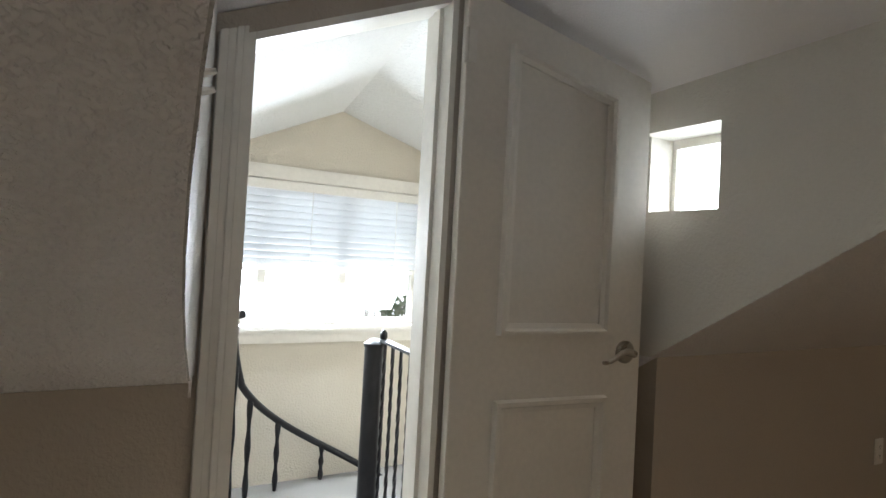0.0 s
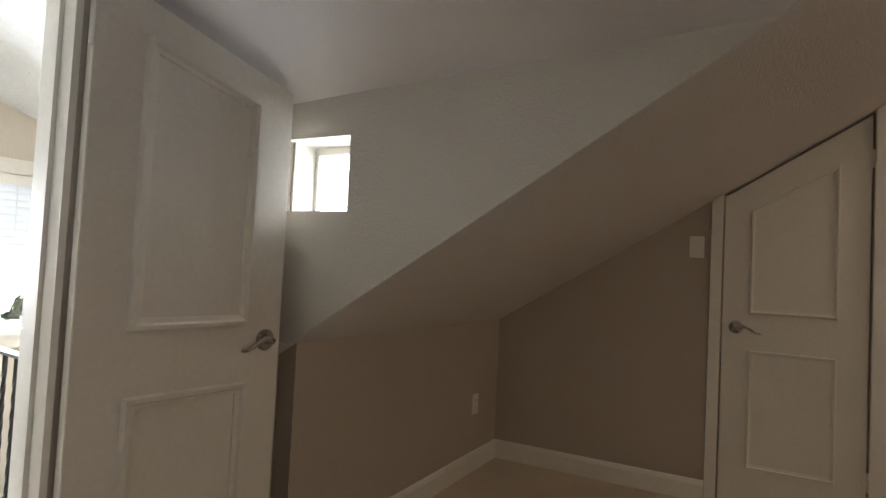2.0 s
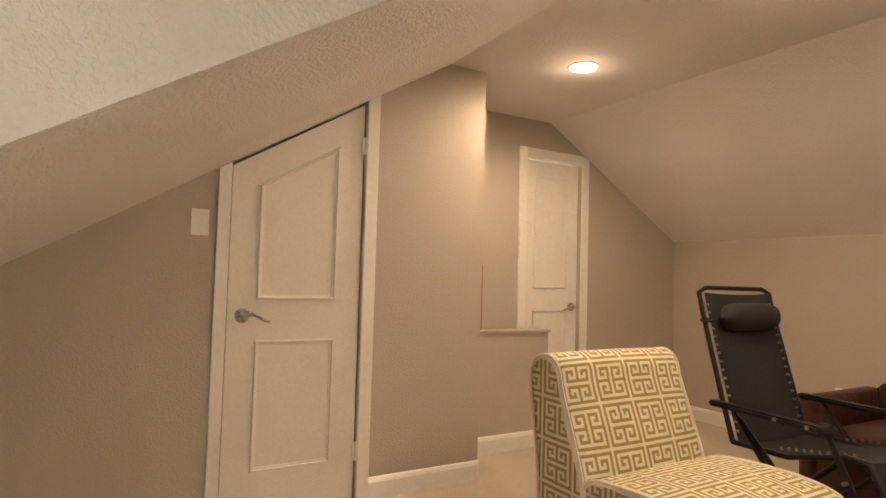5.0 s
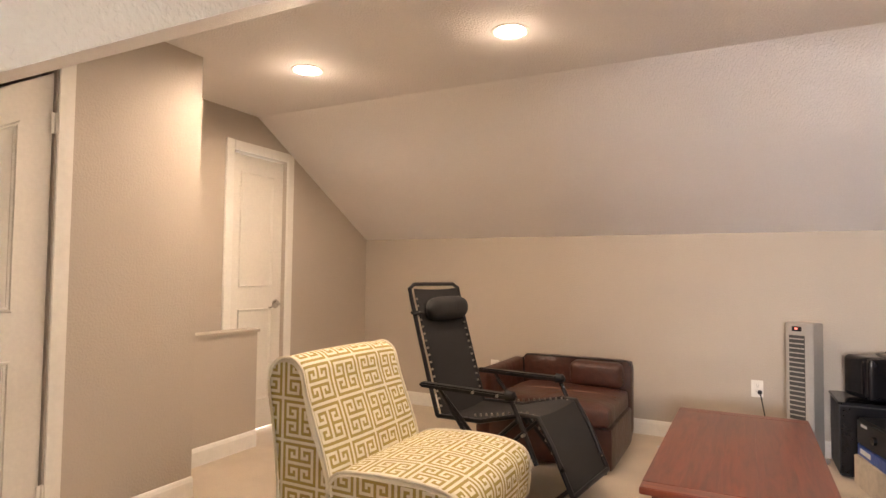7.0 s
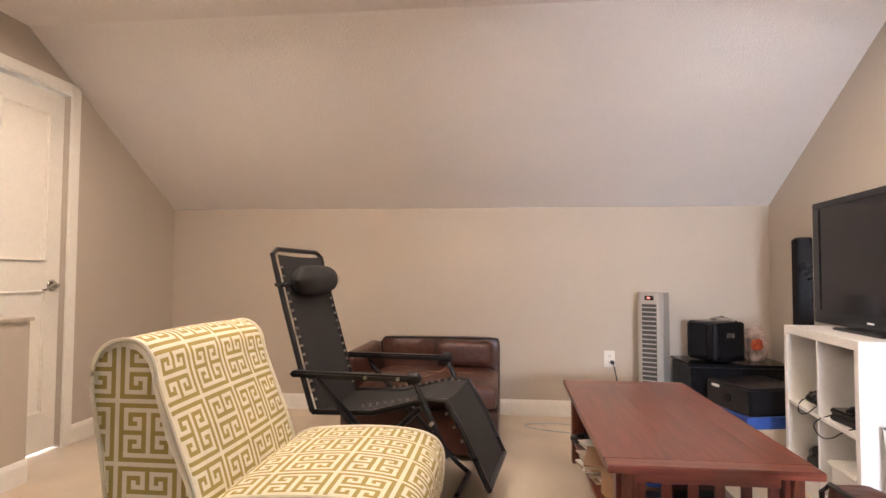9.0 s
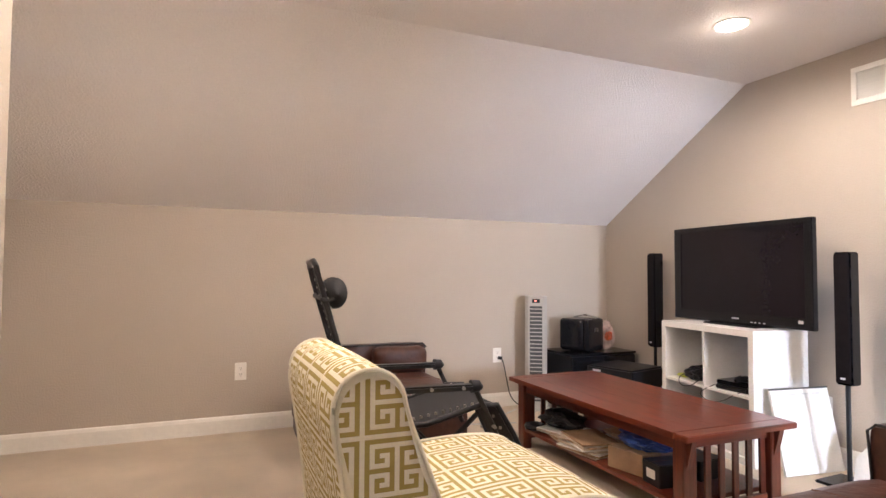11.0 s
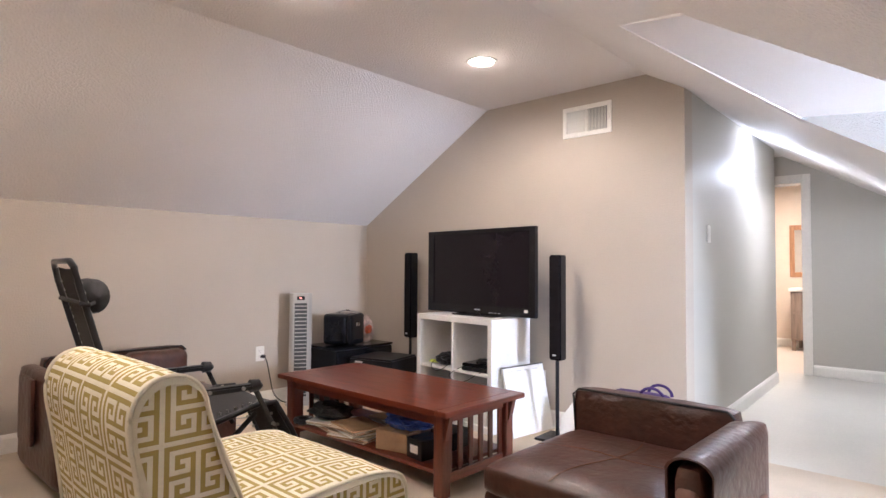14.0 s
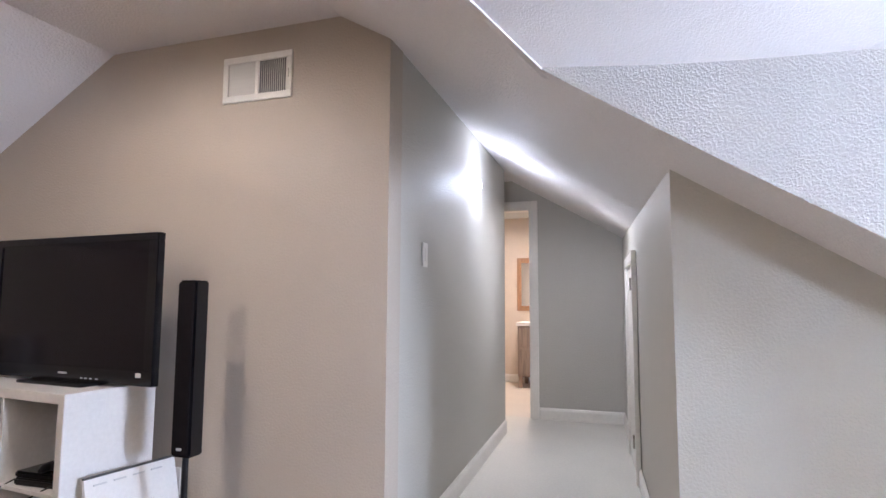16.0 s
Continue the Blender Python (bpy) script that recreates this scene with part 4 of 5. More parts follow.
def slipper_chair(m):
    ch = thing("slipper_chair", m, "armless slipper chair in olive and cream key-pattern fabric", "chair")
    cell = 0.75 / 56
    W = 0.375

    def skin(prof, name, off=0):
        pts = resample(smooth_poly(prof), cell)
        nw = 56
        bm = new_bm()
        rows = []
        cen = Vector((sum(p[0] for p in prof) / len(prof), sum(p[1] for p in prof) / len(prof)))
        for i, p in enumerate(pts):
            row = []
            for j in range(nw + 1):
                y = -W + 2 * W * j / nw
                e = max(0.0, (abs(y) - (W - 0.05)) / 0.05)
                k = 0.022 * (1 - math.sqrt(max(0.0, 1 - e * e)))
                q = Vector(p) + (cen - Vector(p)).normalized() * (k - 0.008 * (1 - (y / W) ** 2))
                row.append(bm.verts.new((q[0], y, q[1])))
            rows.append(row)
        for i in range(len(rows) - 1):
            for j in range(nw):
                f = bm.faces.new([rows[i][j], rows[i][j + 1], rows[i + 1][j + 1], rows[i + 1][j]])
                f.material_index = key_at(i + off, j)
                f.smooth = True
        o = part(name, bm, [CREAM, OLIVE], ch)
        # sides, as cells of the same cloth
        poly = [(p[0], p[1]) for p in pts]
        xs, zs = [p[0] for p in poly], [p[1] for p in poly]
        for s in (-1, 1):
            bm = new_bm()
            grid = {}

            def vert(a, b):
                if (a, b) not in grid:
                    x, z = a * cell, b * cell
                    grid[a, b] = bm.verts.new((x, s * (W - 0.016), z))
                return grid[a, b]
            for a in range(int(min(xs) / cell) - 1, int(max(xs) / cell) + 1):
                for b in range(int(min(zs) / cell), int(max(zs) / cell) + 1):
                    if inside(((a + 0.5) * cell, (b + 0.5) * cell), poly):
                        f = bm.faces.new([vert(a, b), vert(a + 1, b), vert(a + 1, b + 1), vert(a, b + 1)])
                        f.material_index = key_at(b + 5, a + 2)
            part("side_cover", bm, [CREAM, OLIVE], o)
            cord = resample(smooth_poly(prof), 0.02)
            bm = tube(new_bm(), [(q[0], s * (W - 0.013), q[1]) for q in cord], 0.0065, 6)
            part("piping", bm, CREAM, o, "", True)
        return o
    back = [(-0.13, 0.30), (-0.155, 0.42), (-0.22, 0.60), (-0.275, 0.745), (-0.29, 0.835), (-0.36, 0.885), (-0.45, 0.855), (-0.48, 0.76), (-0.45, 0.60), (-0.415, 0.35), (-0.40, 0.12), (-0.13, 0.12)]
    seat = [(-0.155, 0.20), (-0.155, 0.405), (0.05, 0.43), (0.25, 0.435), (0.40, 0.415), (0.455, 0.355), (0.45, 0.24), (0.435, 0.12), (-0.155, 0.12)]
    skin(back, "backrest")
    skin(seat, "seat", 4)
    for x in (-0.36, 0.39):
        for y in (-0.28, 0.28):
            part("leg", tube(new_bm(), [(x, y, 0), (x, y, 0.13)], [0.017, 0.025], 10), CHERRYZ, ch, "short dark wooden leg", True)
    return ch


slipper_chair(pose(2.51, 2.31, 0, 0, 0, 180) @ Matrix.Diagonal((1, 1, 0.93, 1)))

# ---- folding lounge chair ----


def lounge_chair(m):
    ch = thing("lounge_chair", m, "black folding zero-gravity lounge chair with a head pillow", "chair")
    Y = 0.25
    frame_back = [(-0.17, 0.42), (-0.225, 0.60), (-0.305, 0.88), (-0.358, 1.07), (-0.372, 1.13)]
    bm = new_bm()
    loop = [(x, -Y, z) for x, z in frame_back] + [(-0.38, -Y + 0.05, 1.155), (-0.38, Y - 0.05, 1.155)] + [(x, Y, z) for x, z in reversed(frame_back)]
    tube(bm, loop, 0.0125, 10)
    part("back_frame", bm, STEEL, ch, "", True)
    bm = new_bm()
    prof = [(-0.16, 0.42), (-0.215, 0.60), (-0.295, 0.88), (-0.348, 1.07), (-0.362, 1.13)]
    rows = []
    for i, (x, z) in enumerate(prof):
        rows.append([(bm.verts.new((x + 0.012 * (1 - (y / 0.225) ** 2), y, z - 0.008 * (1 - (y / 0.225) ** 2))), bm.verts.new((x + 0.004, y, z - 0.012))) for y in (-0.225, -0.12, 0, 0.12, 0.225)])
    for a, b in zip(rows, rows[1:]):
        for j in range(4):
            bm.faces.new([a[j][0], a[j + 1][0], b[j + 1][0], b[j][0]])
            bm.faces.new([a[j][1], b[j][1], b[j + 1][1], a[j + 1][1]])
    part("back_sling", bm, SLING, ch, "black mesh sling laced to the frame", True)
    seat = [(-0.17, 0.42), (0.10, 0.43), (0.34, 0.50), (0.42, 0.50), (0.50, 0.36), (0.60, 0.14)]
    bm = new_bm()
    for s in (-1, 1):
        tube(bm, [(x, s * Y, z) for x, z in seat], 0.0125, 10)
    tube(bm, [(0.60, -Y, 0.14), (0.60, Y, 0.14)], 0.0125, 10)
    part("seat_frame", bm, STEEL, ch, "", True)
    bm = new_bm()
    rows = [[bm.verts.new((x, y, z - 0.012 * (1 - (y / 0.225) ** 2) - 0.004 * k)) for k in (0, 1) for y in (-0.225, -0.1, 0, 0.1, 0.225)] for x, z in seat]
    for a, b in zip(rows, rows[1:]):
        for j in range(4):
            bm.faces.new([a[j], a[j + 1], b[j + 1], b[j]])
            bm.faces.new([a[j + 5], b[j + 5], b[j + 6], a[j + 6]])
    part("seat_sling", bm, SLING, ch, "", True)
    return ch


def lounge_parts(ch):
    Y = 0.25
    for s in (-1, 1):
        y = s * (Y + 0.055)
        bm = new_bm()
        box(bm, (-0.24, y - 0.027, 0.585), (0.30, y + 0.027, 0.612), 0.008)
        tube(bm, [(0.28, y, 0.60), (0.315, y, 0.60), (0.33, y, 0.592)], [0.030, 0.027, 0.012], 12)
        a = part("armrest", bm, BLACKPL, ch, "", True)
        part("support", tube(new_bm(), [(0.30, y, 0.59), (0.38, y, 0.42), (0.44, y, 0.28)], 0.012, 8), STEEL, a, "", True)
        part("support", tube(new_bm(), [(-0.12, y, 0.58), (0.02, y, 0.40), (0.10, y, 0.30)], 0.011, 8), STEEL, a, "", True)
        bm = new_bm()
        tube(bm, [(-0.10, y * 0.96, 0.55), (0.14, y * 0.96, 0.30), (0.36, y * 0.96, 0.06), (0.42, y * 0.96, 0.013)], 0.012, 8)
        part("leg", bm, STEEL, ch, "", True)
        bm = new_bm()
        tube(bm, [(0.32, y * 0.9, 0.47), (0.10, y * 0.9, 0.26), (-0.12, y * 0.9, 0.05), (-0.20, y * 0.9, 0.013)], 0.012, 8)
        part("leg", bm, STEEL, ch, "", True)
        for x, z in ((0.10, 0.598), (0.24, 0.598), (0.12, 0.32), (0.38, 0.42)):
            part("bolt", tube(new_bm(), [(x, y, z), (x, y + s * 0.032, z)], [0.008, 0.008], 10), NICKEL, ch, "bright bolt head", True)
    for x in (0.42, -0.20):
        part("foot_bar", tube(new_bm(), [(x, -0.29, 0.013), (x, 0.29, 0.013)], 0.0125, 8), STEEL, ch, "", True)
    lace = bpy.data.meshes.new("eyelet")
    bm = tube(new_bm(), [(-0.006, 0, 0), (0.006, 0, 0)], 0.0065, 8)
    bm.to_mesh(lace)
    bm.free()
    lace.materials.append(NICKEL)
    for s in (-1, 1):
        for i in range(16):
            k = i / 15
            x, z = -0.185 - 0.175 * k, 0.47 + 0.60 * k
            o = new("eyelet", lace)
            o.parent = ch
            o.matrix_basis = pose(x + 0.014, s * 0.218, z, 0, -20)
            o = new("eyelet", lace)
            o.parent = ch
            o.matrix_basis = pose(0.05 + 0.5 * k, s * 0.218, (0.45 + 0.06 * k / 0.65) if k < 0.65 else 0.51 - (k - 0.65) * 0.85, 0, 90)
    bm = new_bm()
    n, seg = 20, 10
    rows = []
    for i in range(seg + 1):
        u = -1 + 2 * i / seg
        r = 0.062 * (1 - abs(u) ** 5) ** 0.5 + 0.004
        rows.append([bm.verts.new((-0.30 + r * 0.82 * math.cos(q) + 0.02, 0.20 * u, 1.01 + r * 1.1 * math.sin(q))) for q in (2 * math.pi * j / n for j in range(n))])
    for a, b in zip(rows, rows[1:]):
        for j in range(n):
            bm.faces.new([a[j], a[(j + 1) % n], b[(j + 1) % n], b[j]])
    bm.faces.new(rows[0])
    bm.faces.new(rows[-1][::-1])
    p = part("head_pillow", bm, SLING, ch, "padded black head pillow", True)
    bm = tube(new_bm(), [(-0.345, -0.26, 0.99), (-0.325, -0.27, 0.985), (-0.30, -0.22, 0.99)], 0.008, 8)
    tube(bm, [(-0.345, 0.26, 0.99), (-0.325, 0.27, 0.985), (-0.30, 0.22, 0.99)], 0.008, 8)
    tube(bm, [(-0.345, 0.26, 0.99), (-0.36, 0.0, 0.995), (-0.345, -0.26, 0.99)], 0.010, 8)
    part("strap", bm, SLING, p, "", True)


lounge_parts(lounge_chair(pose(2.45, 1.52, 0, 0, 0, 173) @ Matrix.Diagonal((1, 1, 0.96, 1))))

# ---- brown leather corner chairs ----


def cushion(a, b, r, puff=0.015):
    """A soft block: rounded edges, faces that bulge, seams that pinch."""
    bm = box(new_bm(), a, b)
    bmesh.ops.subdivide_edges(bm, edges=bm.edges[:], cuts=9, use_grid_fill=True)
    c, h = (Vector(a) + Vector(b)) / 2, (Vector(b) - Vector(a)) / 2
    for v in bm.verts:
        d = v.co - c
        u = Vector([d[i] / h[i] for i in range(3)])
        q = Vector([max(-h[i] + r, min(h[i] - r, d[i])) for i in range(3)])
        e = d - q
        if e.length > 1e-6:
            e = e.normalized() * r
        f = 1 - max(abs(u.x) ** 4, abs(u.y) ** 4)
        v.co = c + q + e
        v.co.z += puff * max(0, u.z) * f + 0.004 * noise.noise(v.co * 9)
    return bm


def leather_chair(m, side, label, w=0.76, organiser=True):
    ch = thing("leather_corner_chair", m, label, "armchair", "brown leather corner chairs")
    h = w / 2
    part("base", cushion((0.02, -h, 0.03), (0.74, h, 0.30), 0.02, 0), LEATHER, ch, "", True)
    for x in (0.07, 0.69):
        for y in (-h + 0.06, h - 0.06):
            part("foot", cyl(new_bm(), (x, y, 0), 0.02, 0.035, 2, 12), BLACKPL, ch)
    st = part("seat_cushion", cushion((0.075, -h + 0.01, 0.295), (0.77, h - 0.01, 0.43), 0.04, 0.02), LEATHER, ch, "creased brown leather seat cushion", True)
    seam = mat_seam
    for path in ([(0.10 + 0.66 * i / 12, 0.05 * math.sin(i * 0.4), 0.452 - 0.022 * abs(i / 6 - 1) ** 4) for i in range(13)], [(0.42 + 0.01 * math.sin(i), -h + 0.04 + (w - 0.08) * i / 12, 0.452 - 0.022 * abs(i / 6 - 1) ** 4) for i in range(13)]):
        part("seam", tube(new_bm(), path, 0.0028, 6), seam, st)
    bk = part("backrest", cushion((-0.04, -h, 0.06), (0.075, h, 0.63), 0.03, 0), LEATHER, ch, "", True)
    loop = [(0.075, -h + 0.02, 0.32), (0.075, -h + 0.005, 0.60), (0.07, -h + 0.03, 0.628), (0.07, h - 0.03, 0.628), (0.075, h - 0.005, 0.60)]
    part("piping", tube(new_bm(), loop, 0.006, 6), SLING, bk, "", True)
    y0, y1 = (h, h + 0.10) if side > 0 else (-h - 0.10, -h)
    arm = part("armrest", cushion((-0.03, y0, 0.04), (0.74, y1, 0.60), 0.045, 0), LEATHER, ch, "", True)
    if organiser:
        bm = new_bm()
        out = y1 if side > 0 else y0
        inn = y0 if side > 0 else y1
        prof = [(inn - side * 0.012, 0.44), (inn - side * 0.014, 0.56)] + [((y0 + y1) / 2 + side * 0.068 * math.sin(a), 0.556 + 0.062 * math.cos(a)) for a in (radians(-75 + 150 * i / 8) for i in range(9))] + [(out + side * 0.014, 0.50), (out + side * 0.018, 0.24), (out + side * 0.014, 0.16)]
        xs = [0.16 + 0.56 * i / 6 for i in range(7)]
        rows = [[bm.verts.new((x, p[0] + side * 0.004 * math.sin(9 * x), p[1])) for p in prof] for x in xs]
        rows2 = [[bm.verts.new((x, p[0] + (p[0] > (y0 + y1) / 2) * 0.006 - (p[0] <= (y0 + y1) / 2) * 0.006, p[1] + 0.006)) for p in prof] for x in xs]
        for rr in (rows, rows2):
            for a, b in zip(rr, rr[1:]):
                for j in range(len(prof) - 1):
                    bm.faces.new([a[j], a[j + 1], b[j + 1], b[j]])
        for i in (0, -1):
            for j in range(len(prof) - 1):
                bm.faces.new([rows[i][j], rows[i][j + 1], rows2[i][j + 1], rows2[i][j]])
        o = part("arm_cover", bm, LEATHER, arm, "dark leather cover draped over the arm", True)
        for x0 in (0.20, 0.46):
            lo = min(out + side * 0.018, out + side * 0.036)
            part("pocket", cushion((x0, lo, 0.16), (x0 + 0.23, lo + 0.02, 0.36), 0.008, 0), LEATHER2, arm, "brown suede pocket", True)
        lo = min(inn - side * 0.02, inn - side * 0.05)
        part("pocket", cushion((0.58, (y0 + y1) / 2 - 0.035, 0.30), (0.755, (y0 + y1) / 2 + 0.035, 0.53), 0.03, 0), LEATHER2, arm, "brown suede arm end", True)
    return ch


mat_seam = mat("tan_seam_thread", (0.17, 0.085, 0.05), 0.6, var=0.1)
leather_chair(pose(1.04, 3.145, 0) @ Matrix.Diagonal((1, 1, 0.86, 1)), 1, "dark brown leather corner chair with a draped arm organiser", 0.70)
leather_chair(pose(2.24, 0.345, 0, 0, 0, 90) @ Matrix.Diagonal((1, 1, 0.93, 1)), -1, "brown leather corner chair against the knee wall", 0.78, False)
bm = cushion((1.89, 0.42, 0.41), (2.25, 0.56, 0.58), 0.05, 0)
tagged(link("back_cushion", bm, LEATHER, None, "", True), "loose brown leather back cushion on the corner chair", "cushion")
bm = cushion((2.735, 0.50, 0.20), (2.76, 0.75, 0.53), 0.01, 0)
tagged(link("hanging_pocket", bm, LEATHER, None, "", True), "dark leather pocket hanging over the chair arm", "pocket")

# ---- coffee table ----
tb = thing("coffee_table", pose(1.19, 1.65, 0, 0, 0, -0.5), "cherry-stained mission coffee table with slatted ends", "table")
TX, TY, TZ = 0.315, 0.72, 0.42
n = 5
for i in range(n):
    y0 = -TX + 2 * TX * i / n
    part("top_board", box(new_bm(), (y0, -TY + 0.075, TZ - 0.026), (y0 + 2 * TX / n, TY - 0.075, TZ), 0.0005, 1), CHERRY, tb)
for y0, y1 in ((-TY, -TY + 0.074), (TY - 0.074, TY)):
    part("breadboard_end", bar((-TX, y0, TZ - 0.026), (TX, y1, TZ), 0.003), CHERRYX, tb)
lx, ly = TX - 0.065, TY - 0.085
for sx in (-1, 1):
    for sy in (-1, 1):
        part("leg", bar((sx * lx - 0.03, sy * ly - 0.03, 0), (sx * lx + 0.03, sy * ly + 0.03, TZ - 0.026), 0.003), CHERRYZ, tb)
        c = new_bm()
        prism(c, [(sy * (ly + 0.03), TZ - 0.027), (sy * (ly + 0.062), TZ - 0.027), (sy * (ly + 0.055), TZ - 0.06), (sy * (ly + 0.03), TZ - 0.15)], 0, sx * lx - 0.014, sx * lx + 0.014)
        part("corbel", c, CHERRYZ, tb)
for sx in (-1, 1):
    part("apron", bar((sx * lx - 0.011, -ly + 0.03, TZ - 0.085), (sx * lx + 0.011, ly - 0.03, TZ - 0.026), 0.002), CHERRY, tb)
for sy in (-1, 1):
    part("end_rail", bar((-lx + 0.03, sy * ly - 0.011, TZ - 0.075), (lx - 0.03, sy * ly + 0.011, TZ - 0.026), 0.002), CHERRYX, tb)
    part("end_rail", bar((-lx + 0.03, sy * ly - 0.011, 0.055), (lx - 0.03, sy * ly + 0.011, 0.105), 0.002), CHERRYX, tb)
    for i in range(6):
        x = -0.2 + 0.08 * i
        part("slat", bar((x - 0.016, sy * ly - 0.006, 0.105), (x + 0.016, sy * ly + 0.006, TZ - 0.075), 0.0015), CHERRYZ, tb)
part("lower_shelf", bar((-lx - 0.02, -ly - 0.012 + 0.03, 0.105), (lx + 0.02, ly + 0.012 - 0.03, 0.125), 0.002), CHERRY, tb)
SH = 0.126
rnd = random.Random(5)


def paper_stack(x, y, n, w, l, z=SH, label="stack of old magazines and papers on the table shelf"):
    p = thing("paper_stack", pose(x, y, z), label, "papers", "papers under the table")
    zz = 0.0
    for i in range(n):
        t = rnd.uniform(0.003, 0.009)
        bm = box(new_bm(), (-w / 2, -l / 2, zz), (w / 2, l / 2, zz + t), 0.001, 1)
        bmesh.ops.rotate(bm, verts=bm.verts, cent=(0, 0, 0), matrix=Matrix.Rotation(rnd.uniform(-0.3, 0.3), 3, "Z"))
        part("magazine", bm, (PAPER, CARD, PLASTIC)[i % 3] if i % 4 else PAPER, p)
        zz += t


paper_stack(1.36, 1.55, 11, 0.21, 0.28)
paper_stack(1.30, 1.28, 6, 0.23, 0.30)
paper_stack(1.02, 1.50, 8, 0.2, 0.28)


def carton(name, m, s, material, label, cat="box"):
    p = thing(name, m, label, cat)
    part("body", bar((-s[0] / 2, -s[1] / 2, 0), (s[0] / 2, s[1] / 2, s[2]), 0.003), material, p)
    part("flap_line", bar((-s[0] / 2 - 0.0005, -0.002, s[2] - 0.001), (s[0] / 2 + 0.0005, 0.002, s[2] + 0.0006)), mat_seam, p)
    return p


c = carton("cardboard_box", pose(1.35, 1.88, SH, 0, 0, 12), (0.14, 0.2, 0.10), CARD, "small open brown cardboard box on the table shelf")
c = carton("black_box", pose(1.35, 2.08, SH, 0, 0, -6), (0.15, 0.12, 0.10), BLACKPL, "small black product box with a white label")
part("label", bar((0.0755, -0.03, 0.03), (0.0765, 0.03, 0.07)), PLASTIC, c, "white printed label")
c = carton("black_box", pose(1.12, 2.05, SH, 0, 0, 4), (0.16, 0.16, 0.09), BLACKPL, "black gadget box behind the cardboard box")


def crumple(name, m, s, material, label, cat, seed):
    bm = new_bm()
    bmesh.ops.create_icosphere(bm, subdivisions=4, radius=1)
    for v in bm.verts:
        d = v.co.normalized()
        k = 1 + 0.28 * noise.noise(d * 2.2 + Vector((seed, 0, 0))) + 0.14 * noise.noise(d * 6 + Vector((0, seed, 0)))
        v.co = Vector((d.x * s[0] * k, d.y * s[1] * k, max(-s[2] * 0.8, d.z * s[2] * k)))
        v.co.z += s[2] * 0.8
    o = link(name, bm, material, None, "", False)
    o.matrix_basis = m
    return tagged(o, label, cat)


crumple("plastic_package", pose(1.27, 1.90, SH + 0.105), (0.13, 0.15, 0.05), BLUE, "crumpled blue plastic package lying on the boxes", "package", 1)
crumple("black_cloth", pose(1.30, 1.22, SH + 0.04), (0.10, 0.16, 0.05), SLING, "dark crumpled cloth on the magazines", "cloth", 4)
t = thing("tape_roll", pose(1.42, 1.10, SH), "roll of dark tape on the table shelf", "tape")
part("roll", tube(new_bm(), [(0.045 * math.cos(a), 0.045 * math.sin(a), 0.022) for a in (2 * math.pi * i / 20 for i in range(20))], 0.018, 8, True), BLACKPL, t, "", True)

# ---- television and shelf unit ----
SR = -6.0
st = thing("shelf_unit", pose(0.25, 1.475, 0, 0, 0, SR), "white two-by-two cube shelf unit under the television", "shelf")
SW, SD, SHH, FT = 0.385, 0.195, 0.75, 0.038
part("top", bar((-SD, -SW, SHH - FT), (SD, SW, SHH), 0.002), LAMINATE, st)
part("bottom", bar((-SD, -SW, 0), (SD, SW, FT), 0.002), LAMINATE, st)
for y in (-SW, SW - FT):
    part("side", bar((-SD, y, FT), (SD, y + FT, SHH - FT), 0.002), LAMINATE, st)
part("divider", bar((-SD, -0.008, FT), (SD - 0.003, 0.008, SHH - FT), 0.001), LAMINATE, st)
for y0, y1 in ((-SW + FT, -0.008), (0.008, SW - FT)):
    part("shelf", bar((-SD, y0, SHH / 2 - 0.008), (SD - 0.003, y1, SHH / 2 + 0.008), 0.001), LAMINATE, st)

tv = thing("television", pose(0.225, 1.54, SHH, 0, 0, -4.0), "large flat black television standing on the shelf unit", "television")
part("cabinet", bar((-0.075, -0.44, 0.06), (0.0, 0.44, 0.57), 0.03), BLACKPL, tv)
bm = new_bm()
for a, b in (((0, -0.53, 0.012), (0.035, 0.515, 0.075)), ((0, -0.53, 0.59), (0.035, 0.515, 0.622)), ((0, -0.53, 0.075), (0.035, -0.462, 0.59)), ((0, 0.462, 0.075), (0.035, 0.515, 0.59))):
    box(bm, a, b, 0.003)
part("bezel", bm, GLOSSBLACK, tv, "gloss black bezel")
part("screen", bar((0.0, -0.463, 0.074), (0.03, 0.463, 0.591)), SCREEN, tv, "dark switched-off screen")
part("maker_mark", bar((0.035, -0.03, 0.04), (0.0356, 0.025, 0.048)), GREENMARK, tv, "small pale maker's mark")
for y in (0.11, 0.135, 0.165, 0.20):
    part("status_mark", bar((0.035, y, 0.026), (0.0356, y + 0.014, 0.030)), GREENMARK, tv)
part("sticker", bar((0.035, 0.425, 0.045), (0.0356, 0.455, 0.063)), GREENMARK, tv, "small grey sticker")
part("foot", bar((-0.12, -0.2, 0.0), (0.10, 0.2, 0.012), 0.004), GLOSSBLACK, tv)
part("foot_neck", bar((-0.05, -0.08, 0.01), (0.0, 0.08, 0.07), 0.004), GLOSSBLACK, tv)

SM_ = pose(0.25, 1.475, 0, 0, 0, SR)


def on_shelf(x, y, z, rz=0):
    return SM_ @ pose(x, y, z, 0, 0, rz)


g = thing("game_console", on_shelf(0.03, 0.20, SHH / 2 + 0.009, 8), "flat black game console on the shelf", "console")
part("body", bar((-0.13, -0.14, 0.0), (0.13, 0.14, 0.028), 0.006), BLACKPL, g)
part("top_half", bar((-0.12, -0.13, 0.031), (0.135, 0.135, 0.055), 0.006), GLOSSBLACK, g)
g = thing("game_controller", on_shelf(0.08, 0.25, SHH / 2 + 0.065, 30), "black game controller on the console", "controller")
